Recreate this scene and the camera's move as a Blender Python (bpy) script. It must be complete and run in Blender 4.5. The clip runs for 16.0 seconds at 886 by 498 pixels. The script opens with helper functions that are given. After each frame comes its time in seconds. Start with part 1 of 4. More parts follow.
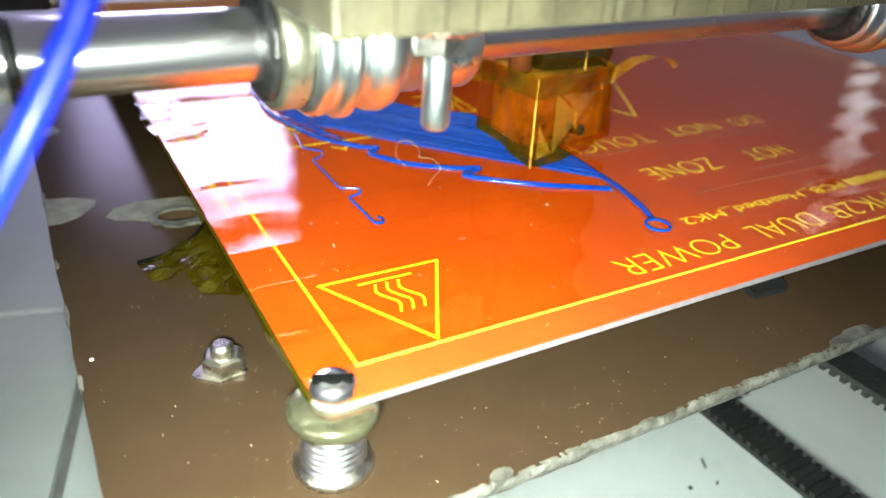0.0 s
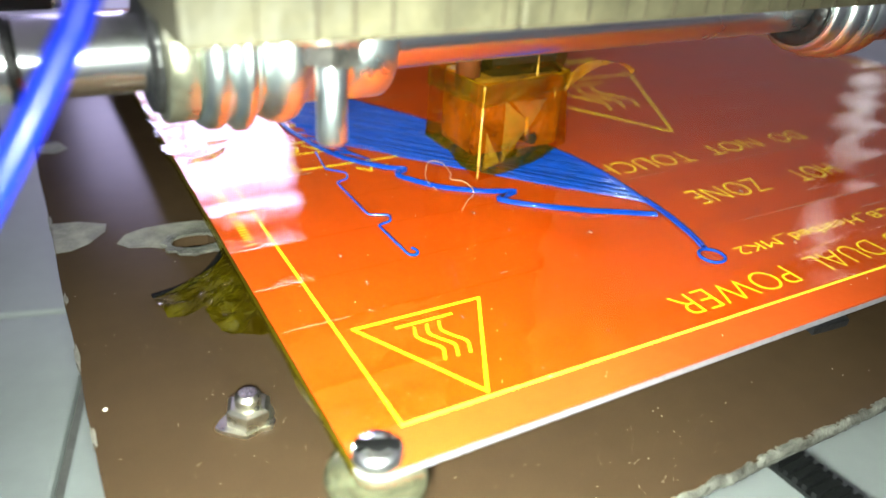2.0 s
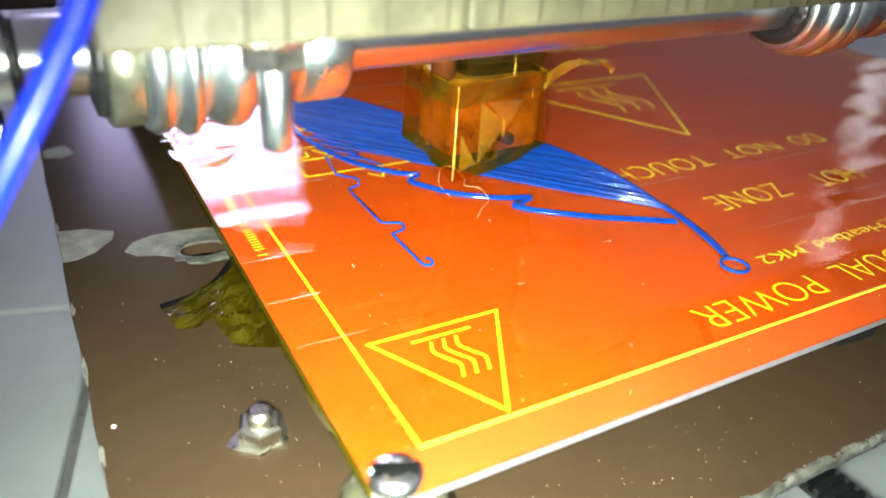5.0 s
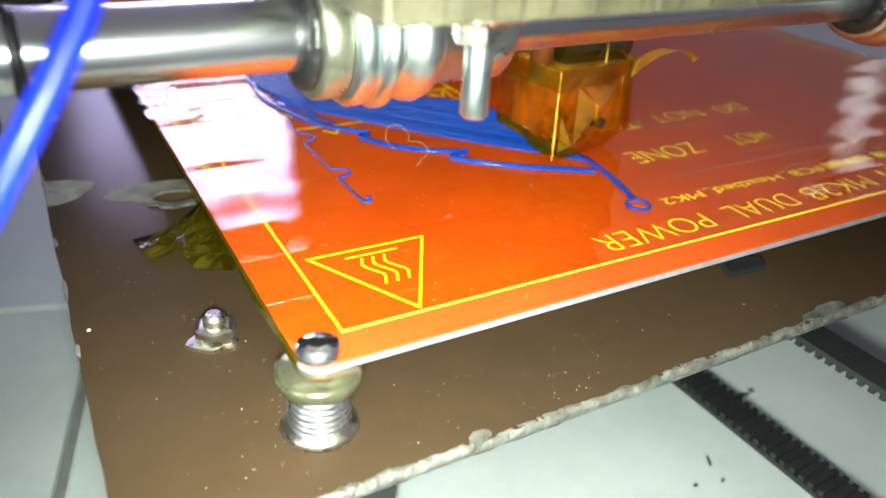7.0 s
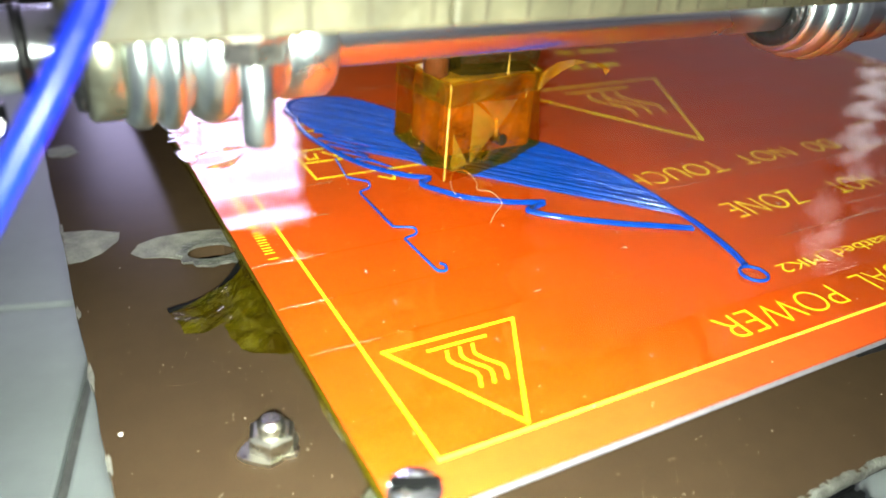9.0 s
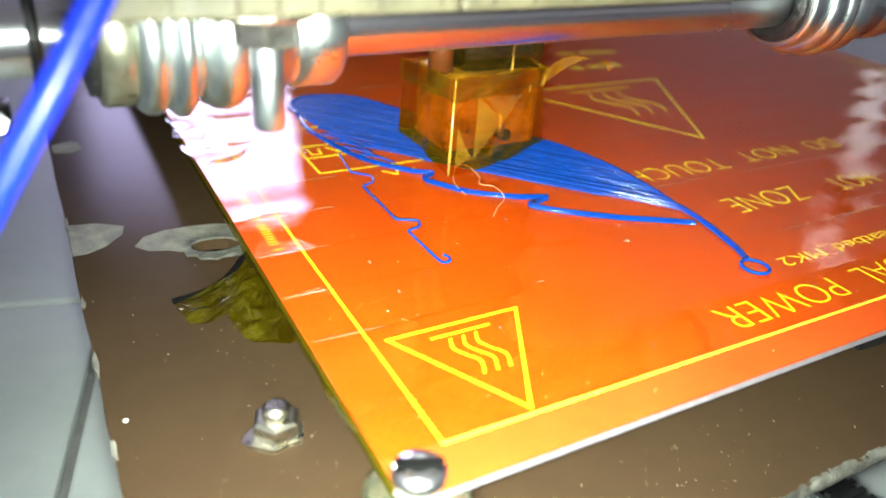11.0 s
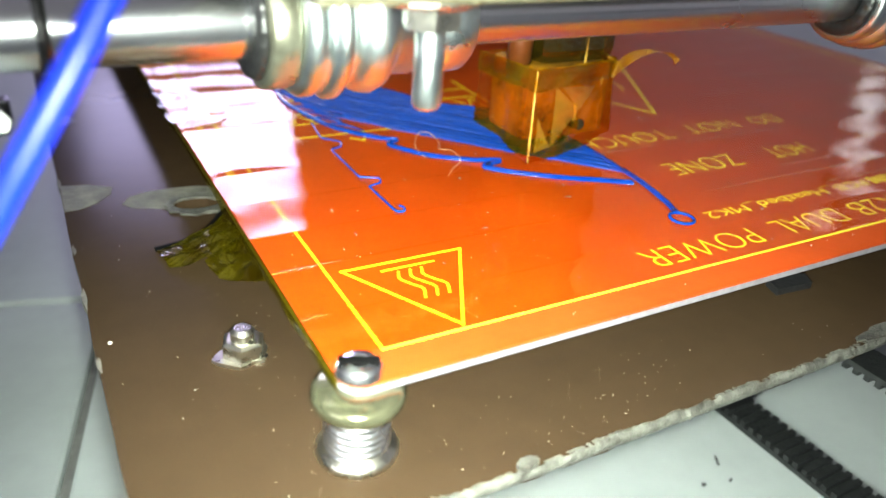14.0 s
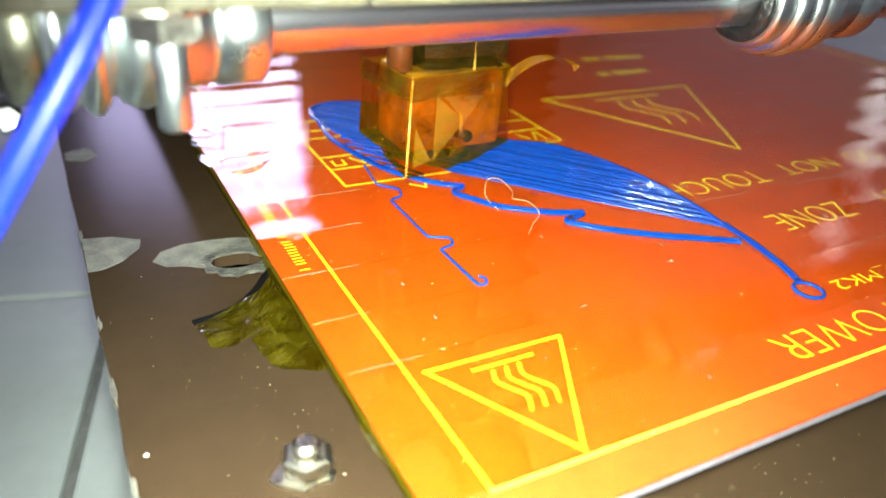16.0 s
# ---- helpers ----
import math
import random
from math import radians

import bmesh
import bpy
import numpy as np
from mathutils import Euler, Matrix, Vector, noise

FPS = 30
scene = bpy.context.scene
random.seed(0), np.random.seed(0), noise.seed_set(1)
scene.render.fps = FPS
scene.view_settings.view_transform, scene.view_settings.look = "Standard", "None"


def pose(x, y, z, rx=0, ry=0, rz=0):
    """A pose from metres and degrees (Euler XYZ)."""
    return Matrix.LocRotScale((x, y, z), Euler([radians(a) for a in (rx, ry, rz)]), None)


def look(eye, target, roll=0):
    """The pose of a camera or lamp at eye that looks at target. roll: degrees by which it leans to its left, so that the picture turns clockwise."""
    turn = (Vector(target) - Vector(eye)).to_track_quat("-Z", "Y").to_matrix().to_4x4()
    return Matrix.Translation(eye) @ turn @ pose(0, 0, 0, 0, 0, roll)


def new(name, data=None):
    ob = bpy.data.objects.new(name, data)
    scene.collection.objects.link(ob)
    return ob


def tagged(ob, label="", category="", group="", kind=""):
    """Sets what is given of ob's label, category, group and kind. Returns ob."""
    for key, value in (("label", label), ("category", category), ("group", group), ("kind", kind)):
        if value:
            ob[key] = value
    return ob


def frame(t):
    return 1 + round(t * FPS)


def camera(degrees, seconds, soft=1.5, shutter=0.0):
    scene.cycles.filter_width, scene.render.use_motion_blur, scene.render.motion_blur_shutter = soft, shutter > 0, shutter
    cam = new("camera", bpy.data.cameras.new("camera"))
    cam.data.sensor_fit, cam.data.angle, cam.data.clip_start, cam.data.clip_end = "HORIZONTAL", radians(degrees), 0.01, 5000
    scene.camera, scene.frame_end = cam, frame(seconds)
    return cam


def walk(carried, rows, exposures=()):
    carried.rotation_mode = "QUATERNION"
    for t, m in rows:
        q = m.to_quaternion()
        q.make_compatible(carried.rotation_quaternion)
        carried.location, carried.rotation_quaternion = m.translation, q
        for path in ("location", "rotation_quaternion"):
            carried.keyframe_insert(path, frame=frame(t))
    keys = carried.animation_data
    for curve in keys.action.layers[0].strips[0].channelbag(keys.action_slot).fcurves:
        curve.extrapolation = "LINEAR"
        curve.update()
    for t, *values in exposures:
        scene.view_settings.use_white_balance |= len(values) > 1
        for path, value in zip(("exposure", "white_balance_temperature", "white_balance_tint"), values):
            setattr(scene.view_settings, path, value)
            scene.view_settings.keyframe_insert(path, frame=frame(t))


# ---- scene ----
cam = camera(61.54, 16.0)
# seconds, place, turn
PATH = [
    (0, -0.02777, -0.06370, 0.05446, 60.822, -3.505, -29.044),
    (0.5, -0.02776, -0.06346, 0.05461, 60.726, -3.392, -29.058),
    (1, -0.02742, -0.06300, 0.05473, 60.646, -3.343, -29.289),
    (1.5, -0.02746, -0.06332, 0.05446, 60.731, -3.430, -29.169),
    (2, -0.02770, -0.06313, 0.05420, 60.863, -3.477, -28.957),
    (2.5, -0.02744, -0.06296, 0.05462, 60.510, -3.405, -28.743),
    (3, -0.02688, -0.06287, 0.05521, 60.168, -3.193, -28.651),
    (5.5, -0.02755, -0.06368, 0.05416, 60.701, -3.330, -28.638),
    (6, -0.02790, -0.06350, 0.05391, 60.764, -3.452, -28.689),
    (6.5, -0.02825, -0.06332, 0.05361, 60.775, -3.493, -28.763),
    (7, -0.02822, -0.06280, 0.05373, 60.628, -3.538, -29.009),
    (7.5, -0.02826, -0.06270, 0.05366, 60.582, -3.568, -28.915),
    (8, -0.02835, -0.06318, 0.05376, 60.683, -3.711, -28.779),
    (8.5, -0.02809, -0.06309, 0.05385, 60.651, -3.682, -28.535),
    (11, -0.02924, -0.06451, 0.05204, 61.239, -3.916, -28.349),
    (11.5, -0.02967, -0.06413, 0.05159, 61.417, -4.001, -28.334),
    (12, -0.02988, -0.06391, 0.05072, 61.329, -4.204, -28.465),
    (12.5, -0.03035, -0.06372, 0.05126, 61.337, -3.998, -28.407),
    (13, -0.03037, -0.06339, 0.05162, 61.119, -3.854, -28.535),
    (13.5, -0.03008, -0.06332, 0.05138, 61.200, -3.939, -28.674),
    (14, -0.03026, -0.06350, 0.05115, 61.348, -4.111, -28.501),
    (14.5, -0.02999, -0.06357, 0.05164, 61.312, -4.130, -28.453),
    (15, -0.02968, -0.06373, 0.05182, 61.153, -3.976, -28.357),
    (15.5, -0.02957, -0.06432, 0.05187, 61.053, -3.902, -28.145),
    (16, -0.02975, -0.06532, 0.05152, 61.169, -4.055, -27.803),
]
walk(cam, [(t, pose(*p)) for t, *p in PATH], exposures=[(0, -0.12), (16, -0.12)])
cam.data.dof.use_dof = True
cam.data.dof.focus_distance = 0.108
cam.data.dof.aperture_fstop = 20.0

# The printer's two axes: how far the bed has slid and how far the carriage has run
AXIS = 0.782
SLIDE = [
    (0, 0.00000, 0.00000),
    (0.5, -0.00583, 0.00588),
    (0.58, -0.00660, 0.00670),
    (1, -0.00148, 0.00070),
    (1.5, 0.00449, -0.00509),
    (2, 0.01078, -0.01192),
    (2.5, 0.01605, -0.01825),
    (3, 0.02251, -0.02494),
    (3.4, 0.02720, -0.03020),
    (3.7, 0.03060, -0.03400),
    (4, 0.02720, -0.03020),
    (4.5, 0.02080, -0.02420),
    (5.5, 0.00840, -0.00981),
    (6, 0.00155, -0.00354),
    (6.5, -0.00416, 0.00217),
    (6.84, -0.00810, 0.00560),
    (7, -0.00639, 0.00370),
    (7.5, -0.00057, -0.00199),
    (8, 0.00611, -0.00826),
    (8.5, 0.01161, -0.01406),
    (9.3, 0.02100, -0.02340),
    (9.7, 0.02570, -0.02800),
    (10.03, 0.02940, -0.03140),
    (10.4, 0.02490, -0.02680),
    (11, 0.01749, -0.01974),
    (11.5, 0.01153, -0.01412),
    (12, 0.00488, -0.00736),
    (12.5, -0.00119, -0.00180),
    (13, -0.00816, 0.00446),
    (13.15, -0.01010, 0.00610),
    (13.5, -0.00570, 0.00211),
    (14, 0.00104, -0.00441),
    (14.5, 0.00681, -0.01023),
    (15, 0.01337, -0.01695),
    (15.5, 0.01931, -0.02262),
    (16, 0.02592, -0.02909),
]
EX = Vector((math.cos(radians(AXIS)), math.sin(radians(AXIS)), 0))
EY = Vector((math.sin(radians(AXIS)), -math.cos(radians(AXIS)), 0))
MM = 0.001

# ---- light ----
world = bpy.data.worlds.new("sky")
scene.world = world
world.use_nodes = True
wn = world.node_tree.nodes
sky = wn.new("ShaderNodeTexSky")
sky.sky_type, sky.sun_disc, sky.sun_elevation, sky.sun_rotation = "NISHITA", False, radians(35), radians(200)
world.node_tree.links.new(sky.outputs[0], wn["Background"].inputs[0])
wn["Background"].inputs[1].default_value = 0.1


def lamp(name, kind, m, power, colour, size=0.01, size_y=None):
    data = bpy.data.lights.new(name, kind)
    data.energy, data.color = power, colour
    if kind == "AREA":
        data.shape, data.size, data.size_y = "RECTANGLE", size, size_y or size
    else:
        data.shadow_soft_size = size
    ob = new(name, data)
    ob.matrix_world = m
    return ob


# the phone's torch beside the lens, daylight in two window openings, and a fill
torch = lamp("torch_light", "SPOT", look((-0.0285, -0.0590, 0.0450), (0.007, -0.011, 0.0)), 3.9, (0.90, 1.0, 0.88), 0.004)
torch.data.spot_size, torch.data.spot_blend = radians(100), 1.0
lamp("window_light", "AREA", look((0.44, 2.53, 0.90), (0.0, 0.0, 0.3)), 24, (0.66, 0.60, 1.0), 0.70, 0.52)
lamp("window_light", "AREA", look((1.96, 1.085, 0.69), (0.0, 0.0, 0.5)), 0.62, (0.92, 0.95, 1.0), 0.10, 0.58)
# added fill from an unseen west opening, brightens the east wall and guide rod
lamp("window_light", "AREA", look((-2.63, -0.9, 1.15), (1.9, 0.2, 0.7)), 34, (0.95, 0.97, 1.0), 1.2, 0.9)


# ---- materials ----
def material(name, colour, rough=0.5, metal=0.0, scale=200.0, vary=0.25, bump=0.0, bump_scale=900.0, coat=0.0, spec=0.5, random_part=0.0, second=None, sub=0.0):
    """A surface with colour that varies at two scales, uneven gloss and fine relief."""
    m = bpy.data.materials.new(name)
    m.use_nodes = True
    nodes, links = m.node_tree.nodes, m.node_tree.links
    p = nodes["Principled BSDF"]
    tex = nodes.new("ShaderNodeTexCoord")
    big, fine = nodes.new("ShaderNodeTexNoise"), nodes.new("ShaderNodeTexNoise")
    for n, s in ((big, scale), (fine, scale * 9)):
        n.inputs["Scale"].default_value, n.inputs["Detail"].default_value = s, 5
        links.new(tex.outputs["Object"], n.inputs["Vector"])
    add = nodes.new("ShaderNodeMath")
    add.operation = "MULTIPLY_ADD"
    add.inputs[1].default_value = 0.35
    links.new(fine.outputs[0], add.inputs[0])
    links.new(big.outputs[0], add.inputs[2])
    ramp = nodes.new("ShaderNodeValToRGB")
    lo, hi = ramp.color_ramp.elements
    lo.position, hi.position = 0.42, 0.95
    dark = second or [c * (1 - vary) for c in colour]
    lo.color, hi.color = (*dark, 1), (*[min(1, c * (1 + vary * 0.6)) for c in colour], 1)
    links.new(add.outputs[0], ramp.inputs[0])
    last = ramp.outputs[0]
    if random_part:
        info, hsv = nodes.new("ShaderNodeObjectInfo"), nodes.new("ShaderNodeHueSaturation")
        mr = nodes.new("ShaderNodeMapRange")
        mr.inputs["To Min"].default_value, mr.inputs["To Max"].default_value = 1 - random_part, 1 + random_part
        links.new(info.outputs["Random"], mr.inputs["Value"])
        links.new(mr.outputs[0], hsv.inputs["Value"])
        links.new(last, hsv.inputs["Color"])
        last = hsv.outputs[0]
    links.new(last, p.inputs["Base Color"])
    rr = nodes.new("ShaderNodeMapRange")
    rr.inputs["To Min"].default_value, rr.inputs["To Max"].default_value = max(0.02, rough * 0.75), min(1, rough * 1.25)
    links.new(big.outputs[0], rr.inputs["Value"])
    links.new(rr.outputs[0], p.inputs["Roughness"])
    p.inputs["Metallic"].default_value = metal
    p.inputs["Coat Weight"].default_value = coat
    p.inputs["Coat Roughness"].default_value = 0.06
    p.inputs["Specular IOR Level"].default_value = spec
    if bump:
        bn, bp = nodes.new("ShaderNodeTexNoise"), nodes.new("ShaderNodeBump")
        bn.inputs["Scale"].default_value, bn.inputs["Detail"].default_value = bump_scale, 4
        bp.inputs["Strength"].default_value, bp.inputs["Distance"].default_value = bump, 0.0006
        links.new(tex.outputs["Object"], bn.inputs["Vector"])
        links.new(bn.outputs[0], bp.inputs["Height"])
        links.new(bp.outputs[0], p.inputs["Normal"])
    return m


def film_material(name, tint, bump=0.13, bump_scale=(90.0, 650.0, 60.0), rough=0.03, ior=1.6, body=0.0, body_colour=(0.3, 0.15, 0.01)):
    """Clear amber film: tinted see-through with a glossy skin that is slightly wrinkled."""
    m = bpy.data.materials.new(name)
    m.use_nodes = True
    nodes, links = m.node_tree.nodes, m.node_tree.links
    nodes.remove(nodes["Principled BSDF"])
    tex, mp, bn, bp = (nodes.new("ShaderNode" + k) for k in ("TexCoord", "Mapping", "TexNoise", "Bump"))
    mp.inputs["Scale"].default_value = bump_scale
    bn.inputs["Scale"].default_value, bn.inputs["Detail"].default_value = 1.0, 4
    bp.inputs["Strength"].default_value, bp.inputs["Distance"].default_value = bump, 0.0006
    links.new(tex.outputs["Object"], mp.inputs["Vector"])
    links.new(mp.outputs[0], bn.inputs["Vector"])
    links.new(bn.outputs[0], bp.inputs["Height"])
    clear, gloss, dull = (nodes.new("ShaderNodeBsdf" + k) for k in ("Transparent", "Glossy", "Diffuse"))
    clear.inputs[0].default_value = (*tint, 1)
    gloss.inputs["Roughness"].default_value = rough
    dull.inputs[0].default_value = (*body_colour, 1)
    links.new(bp.outputs[0], gloss.inputs["Normal"])
    under, mix, fr = nodes.new("ShaderNodeMixShader"), nodes.new("ShaderNodeMixShader"), nodes.new("ShaderNodeLayerWeight")
    patch, share = nodes.new("ShaderNodeTexNoise"), nodes.new("ShaderNodeMapRange")
    patch.inputs["Scale"].default_value, patch.inputs["Detail"].default_value = 170.0, 3
    share.inputs["From Min"].default_value, share.inputs["From Max"].default_value = 0.35, 0.68
    share.inputs["To Min"].default_value, share.inputs["To Max"].default_value = body * 0.3, body * 1.9
    links.new(tex.outputs["Object"], patch.inputs["Vector"])
    links.new(patch.outputs[0], share.inputs["Value"])
    links.new(share.outputs[0], under.inputs[0])
    links.new(clear.outputs[0], under.inputs[1])
    links.new(dull.outputs[0], under.inputs[2])
    f0 = ((ior - 1) / (ior + 1)) ** 2
    power, scaled = nodes.new("ShaderNodeMath"), nodes.new("ShaderNodeMath")
    power.operation, scaled.operation = "POWER", "MULTIPLY_ADD"
    power.inputs[1].default_value = 5.0
    scaled.inputs[1].default_value, scaled.inputs[2].default_value = 0.55 * (1 - f0), f0
    links.new(bp.outputs[0], fr.inputs["Normal"])
    links.new(fr.outputs["Facing"], power.inputs[0])
    links.new(power.outputs[0], scaled.inputs[0])
    links.new(scaled.outputs[0], mix.inputs[0])
    links.new(under.outputs[0], mix.inputs[1])
    links.new(gloss.outputs[0], mix.inputs[2])
    links.new(mix.outputs[0], nodes["Material Output"].inputs[0])
    return m


# tan body puts the folds' brown reflection into the film colour
M_FOLD = film_material("tan_folded_film", (0.95, 0.75, 0.45), 0.2, (300, 300, 300), 0.12, 1.5, 0.45, (0.34, 0.20, 0.10))
M_BOARD = material("red_solder_mask", (0.42, 0.057, 0.009), 0.4, scale=60, vary=0.15, bump=0.03)
M_BOARD.node_tree.nodes["Principled BSDF"].inputs["IOR"].default_value = 1.08
M_SILK = material("yellow_silkscreen", (0.88, 0.80, 0.04), 0.5, scale=700, vary=0.2, spec=0.2)
M_FR4 = material("pale_laminate_edge", (0.20, 0.185, 0.21), 0.5, scale=900, vary=0.3, bump=0.2)
M_FILM = film_material("amber_tape_film", (1.0, 0.93, 0.5), 0.03, (700.0, 1800.0, 60.0), 0.008)
# clear film whose whitish body paints in sheen on creases and bubbles
M_CREASE = film_material("creased_sheen_film", (1.0, 0.96, 0.88), 0.2, (300, 300, 300), 0.10, 2.3, 0.10, (0.8, 0.7, 0.6))
M_WRAP = film_material("amber_wrap_film", (0.90, 0.58, 0.012), 0.3, (190, 190, 130), 0.04, 1.6, 0.12, (0.20, 0.062, 0.002))
M_SCRAP = film_material("olive_tape_scrap", (0.66, 0.58, 0.05), 0.5, (160, 160, 160), 0.10, 1.6, 0.22, (0.07, 0.058, 0.002))
M_PLATE = material("brown_laminate", (0.036, 0.0225, 0.0125), 0.2, scale=22, vary=0.22, bump=0.02, bump_scale=350)
M_PLATE.node_tree.nodes["Principled BSDF"].inputs["IOR"].default_value = 1.09
M_FRAY = material("frayed_fibre_edge", (0.10, 0.10, 0.085), 0.35, scale=420, vary=0.8, bump=0.9, bump_scale=1400, second=(0.014, 0.012, 0.009))
M_WORN = material("scraped_laminate", (0.15, 0.145, 0.12), 0.7, scale=350, vary=0.6, bump=0.6)
M_STEEL = material("polished_steel", (0.76, 0.78, 0.80), 0.26, 1.0, scale=30, vary=0.04)
M_DARKSTEEL = material("dark_screw_steel", (0.30, 0.30, 0.30), 0.25, 1.0, scale=400, vary=0.3, bump=0.08)
M_CHROME = material("chromed_bearing_steel", (0.68, 0.76, 0.75), 0.30, 1.0, scale=300, vary=0.15, bump=0.03)
M_ZINC = material("zinc_plated_steel", (0.68, 0.66, 0.56), 0.28, 1.0, scale=500, vary=0.3, bump=0.12)
M_NYLON = material("yellow_zinc_cup", (0.22, 0.22, 0.13), 0.2, 0.85, scale=400, vary=0.25, bump=0.08, coat=0.4)
M_CLAMP = material("grey_olive_plastic", (0.07, 0.07, 0.055), 0.5, scale=300, vary=0.4, bump=0.3)
M_SEAL = material("black_rubber_seal", (0.012, 0.012, 0.012), 0.35, scale=900, vary=0.4, bump=0.5)
# near-black for places that should read as deep shade
M_MATT = material("matt_black_shade", (0.003, 0.003, 0.003), 0.9, scale=400, vary=0.3, spec=0.05)
M_BELT = material("black_belt_rubber", (0.007, 0.008, 0.008), 0.5, scale=500, vary=0.4, bump=0.4)
M_BLACK = material("black_plastic", (0.012, 0.012, 0.013), 0.4, scale=300, vary=0.3, bump=0.2)
M_PLY = material("pale_plywood", (0.070, 0.062, 0.033), 0.6, scale=150, vary=0.55, bump=0.5, bump_scale=500)
M_PLA = material("blue_plastic_filament", (0.0005, 0.034, 0.24), 0.10, scale=400, vary=0.3, bump=0.12, bump_scale=900, spec=0.6)
M_STRAND = material("clear_blue_filament", (0.005, 0.022, 0.46), 0.33, scale=300, vary=0.1, spec=0.26)
M_TILE = material("pale_grey_glazed_tile", (0.32, 0.35, 0.345), 0.45, scale=25, vary=0.14, bump=0.06, random_part=0.05)
M_GROUT = material("dark_grout", (0.12, 0.12, 0.115), 0.9, scale=300, vary=0.4, bump=0.5)
M_DUST = material("white_dust", (0.75, 0.72, 0.65), 0.8, scale=800, vary=0.2)
M_WALL = material("white_painted_plaster", (0.74, 0.72, 0.70), 0.8, scale=3, vary=0.08, bump=0.1, bump_scale=60)
# wall plaster with the shade of the window side put into its colour
M_SHADE = material("shade_darkened_plaster", (0.045, 0.042, 0.045), 0.8, scale=3, vary=0.1, bump=0.1, bump_scale=60)
M_WOODFLOOR = material("grey_floor", (0.20, 0.19, 0.18), 0.6, scale=5, vary=0.2)
M_HOT = material("dark_insulated_block", (0.014, 0.009, 0.001), 0.10, scale=300, vary=0.5, bump=0.5, coat=1.0)
M_AMBERBLOCK = material("amber_varnished_block", (0.34, 0.150, 0.003), 0.3, scale=130, vary=0.6, bump=0.7, bump_scale=260, coat=0.8, second=(0.03, 0.010, 0.001))
M_COPPER = material("orange_heater_sleeve", (0.09, 0.024, 0.004), 0.4, scale=300, vary=0.3, bump=0.2)
M_HAIR = material("pale_plastic_string", (0.55, 0.30, 0.12), 0.4, scale=300)
M_BARS = material("dark_window_bars", (0.05, 0.05, 0.055), 0.5, scale=30)


# ---- building blocks ----
def finish(name, bm, mat, parent=None, label="", smooth=True):
    me = bpy.data.meshes.new(name)
    bm.normal_update()
    bm.to_mesh(me)
    bm.free()
    me.materials.append(mat)
    if smooth:
        me.shade_smooth()
    ob = new(name, me)
    if parent:
        ob.parent = parent
    if label:
        ob["label"] = label
    return ob


def part(name, bm, mat, parent, label="", smooth=False):
    return finish(name, bm, mat, parent, label, smooth)


def thing(name, label, category, group="", kind=""):
    return tagged(new(name), label, category, group, kind)


def box(bm, x0, y0, z0, x1, y1, z1, bevel=0.0):
    r = bmesh.ops.create_cube(bm, size=1, matrix=Matrix.Translation(((x0 + x1) / 2, (y0 + y1) / 2, (z0 + z1) / 2)) @ Matrix.Diagonal((x1 - x0, y1 - y0, z1 - z0, 1)))
    if bevel:
        es = list({e for v in r["verts"] for e in v.link_edges})
        bmesh.ops.bevel(bm, geom=es, offset=bevel, segments=2, affect="EDGES", profile=0.6)
    return bm


def lathe(bm, profile, m=Matrix(), n=32):
    """A body turned about m's z axis from (radius, height) pairs."""
    rings = []
    for r, h in profile:
        if r < 1e-7:
            rings.append([bm.verts.new(m @ Vector((0, 0, h)))])
        else:
            rings.append([bm.verts.new(m @ Vector((r * math.cos(2 * math.pi * i / n), r * math.sin(2 * math.pi * i / n), h))) for i in range(n)])
    for a, b in zip(rings, rings[1:]):
        for i in range(n):
            j = (i + 1) % n
            if len(a) == 1 and len(b) == 1:
                continue
            if len(a) == 1:
                bm.faces.new((a[0], b[i], b[j]))
            elif len(b) == 1:
                bm.faces.new((a[i], a[j], b[0]))
            else:
                bm.faces.new((a[i], a[j], b[j], b[i]))
    bmesh.ops.recalc_face_normals(bm, faces=bm.faces)
    return bm


def tube(bm, points, r, n=8, flat=1.0, closed=False):
    """A rounded strand along points; flat squeezes its height."""
    pts = [Vector(p) for p in points]
    rings = []
    for i, p in enumerate(pts):
        a = pts[i - 1] if i or closed else p
        b = pts[(i + 1) % len(pts)] if i < len(pts) - 1 or closed else p
        t = (b - a).normalized()
        side = t.cross(Vector((0, 0, 1)))
        side = side.normalized() if side.length > 1e-4 else Vector((1, 0, 0))
        up = side.cross(t)
        rings.append([bm.verts.new(p + side * r * math.cos(2 * math.pi * k / n) + up * r * flat * math.sin(2 * math.pi * k / n)) for k in range(n)])
    pairs = list(zip(rings, rings[1:])) + ([(rings[-1], rings[0])] if closed else [])
    for a, b in pairs:
        for k in range(n):
            bm.faces.new((a[k], a[(k + 1) % n], b[(k + 1) % n], b[k]))
    if not closed:
        bm.faces.new(rings[0]), bm.faces.new(list(reversed(rings[-1])))
    return bm


def curve_points(points, steps=6):
    """A smooth line through points (Catmull-Rom)."""
    p = [Vector(q) for q in points]
    p = [2 * p[0] - p[1]] + p + [2 * p[-1] - p[-2]]
    out = []
    for i in range(1, len(p) - 2):
        for k in range(steps):
            t = k / steps
            out.append(0.5 * (2 * p[i] + (p[i + 1] - p[i - 1]) * t + (2 * p[i - 1] - 5 * p[i] + 4 * p[i + 1] - p[i + 2]) * t * t + (3 * p[i] - p[i - 1] - 3 * p[i + 1] + p[i + 2]) * t ** 3))
    return out + [p[-2]]


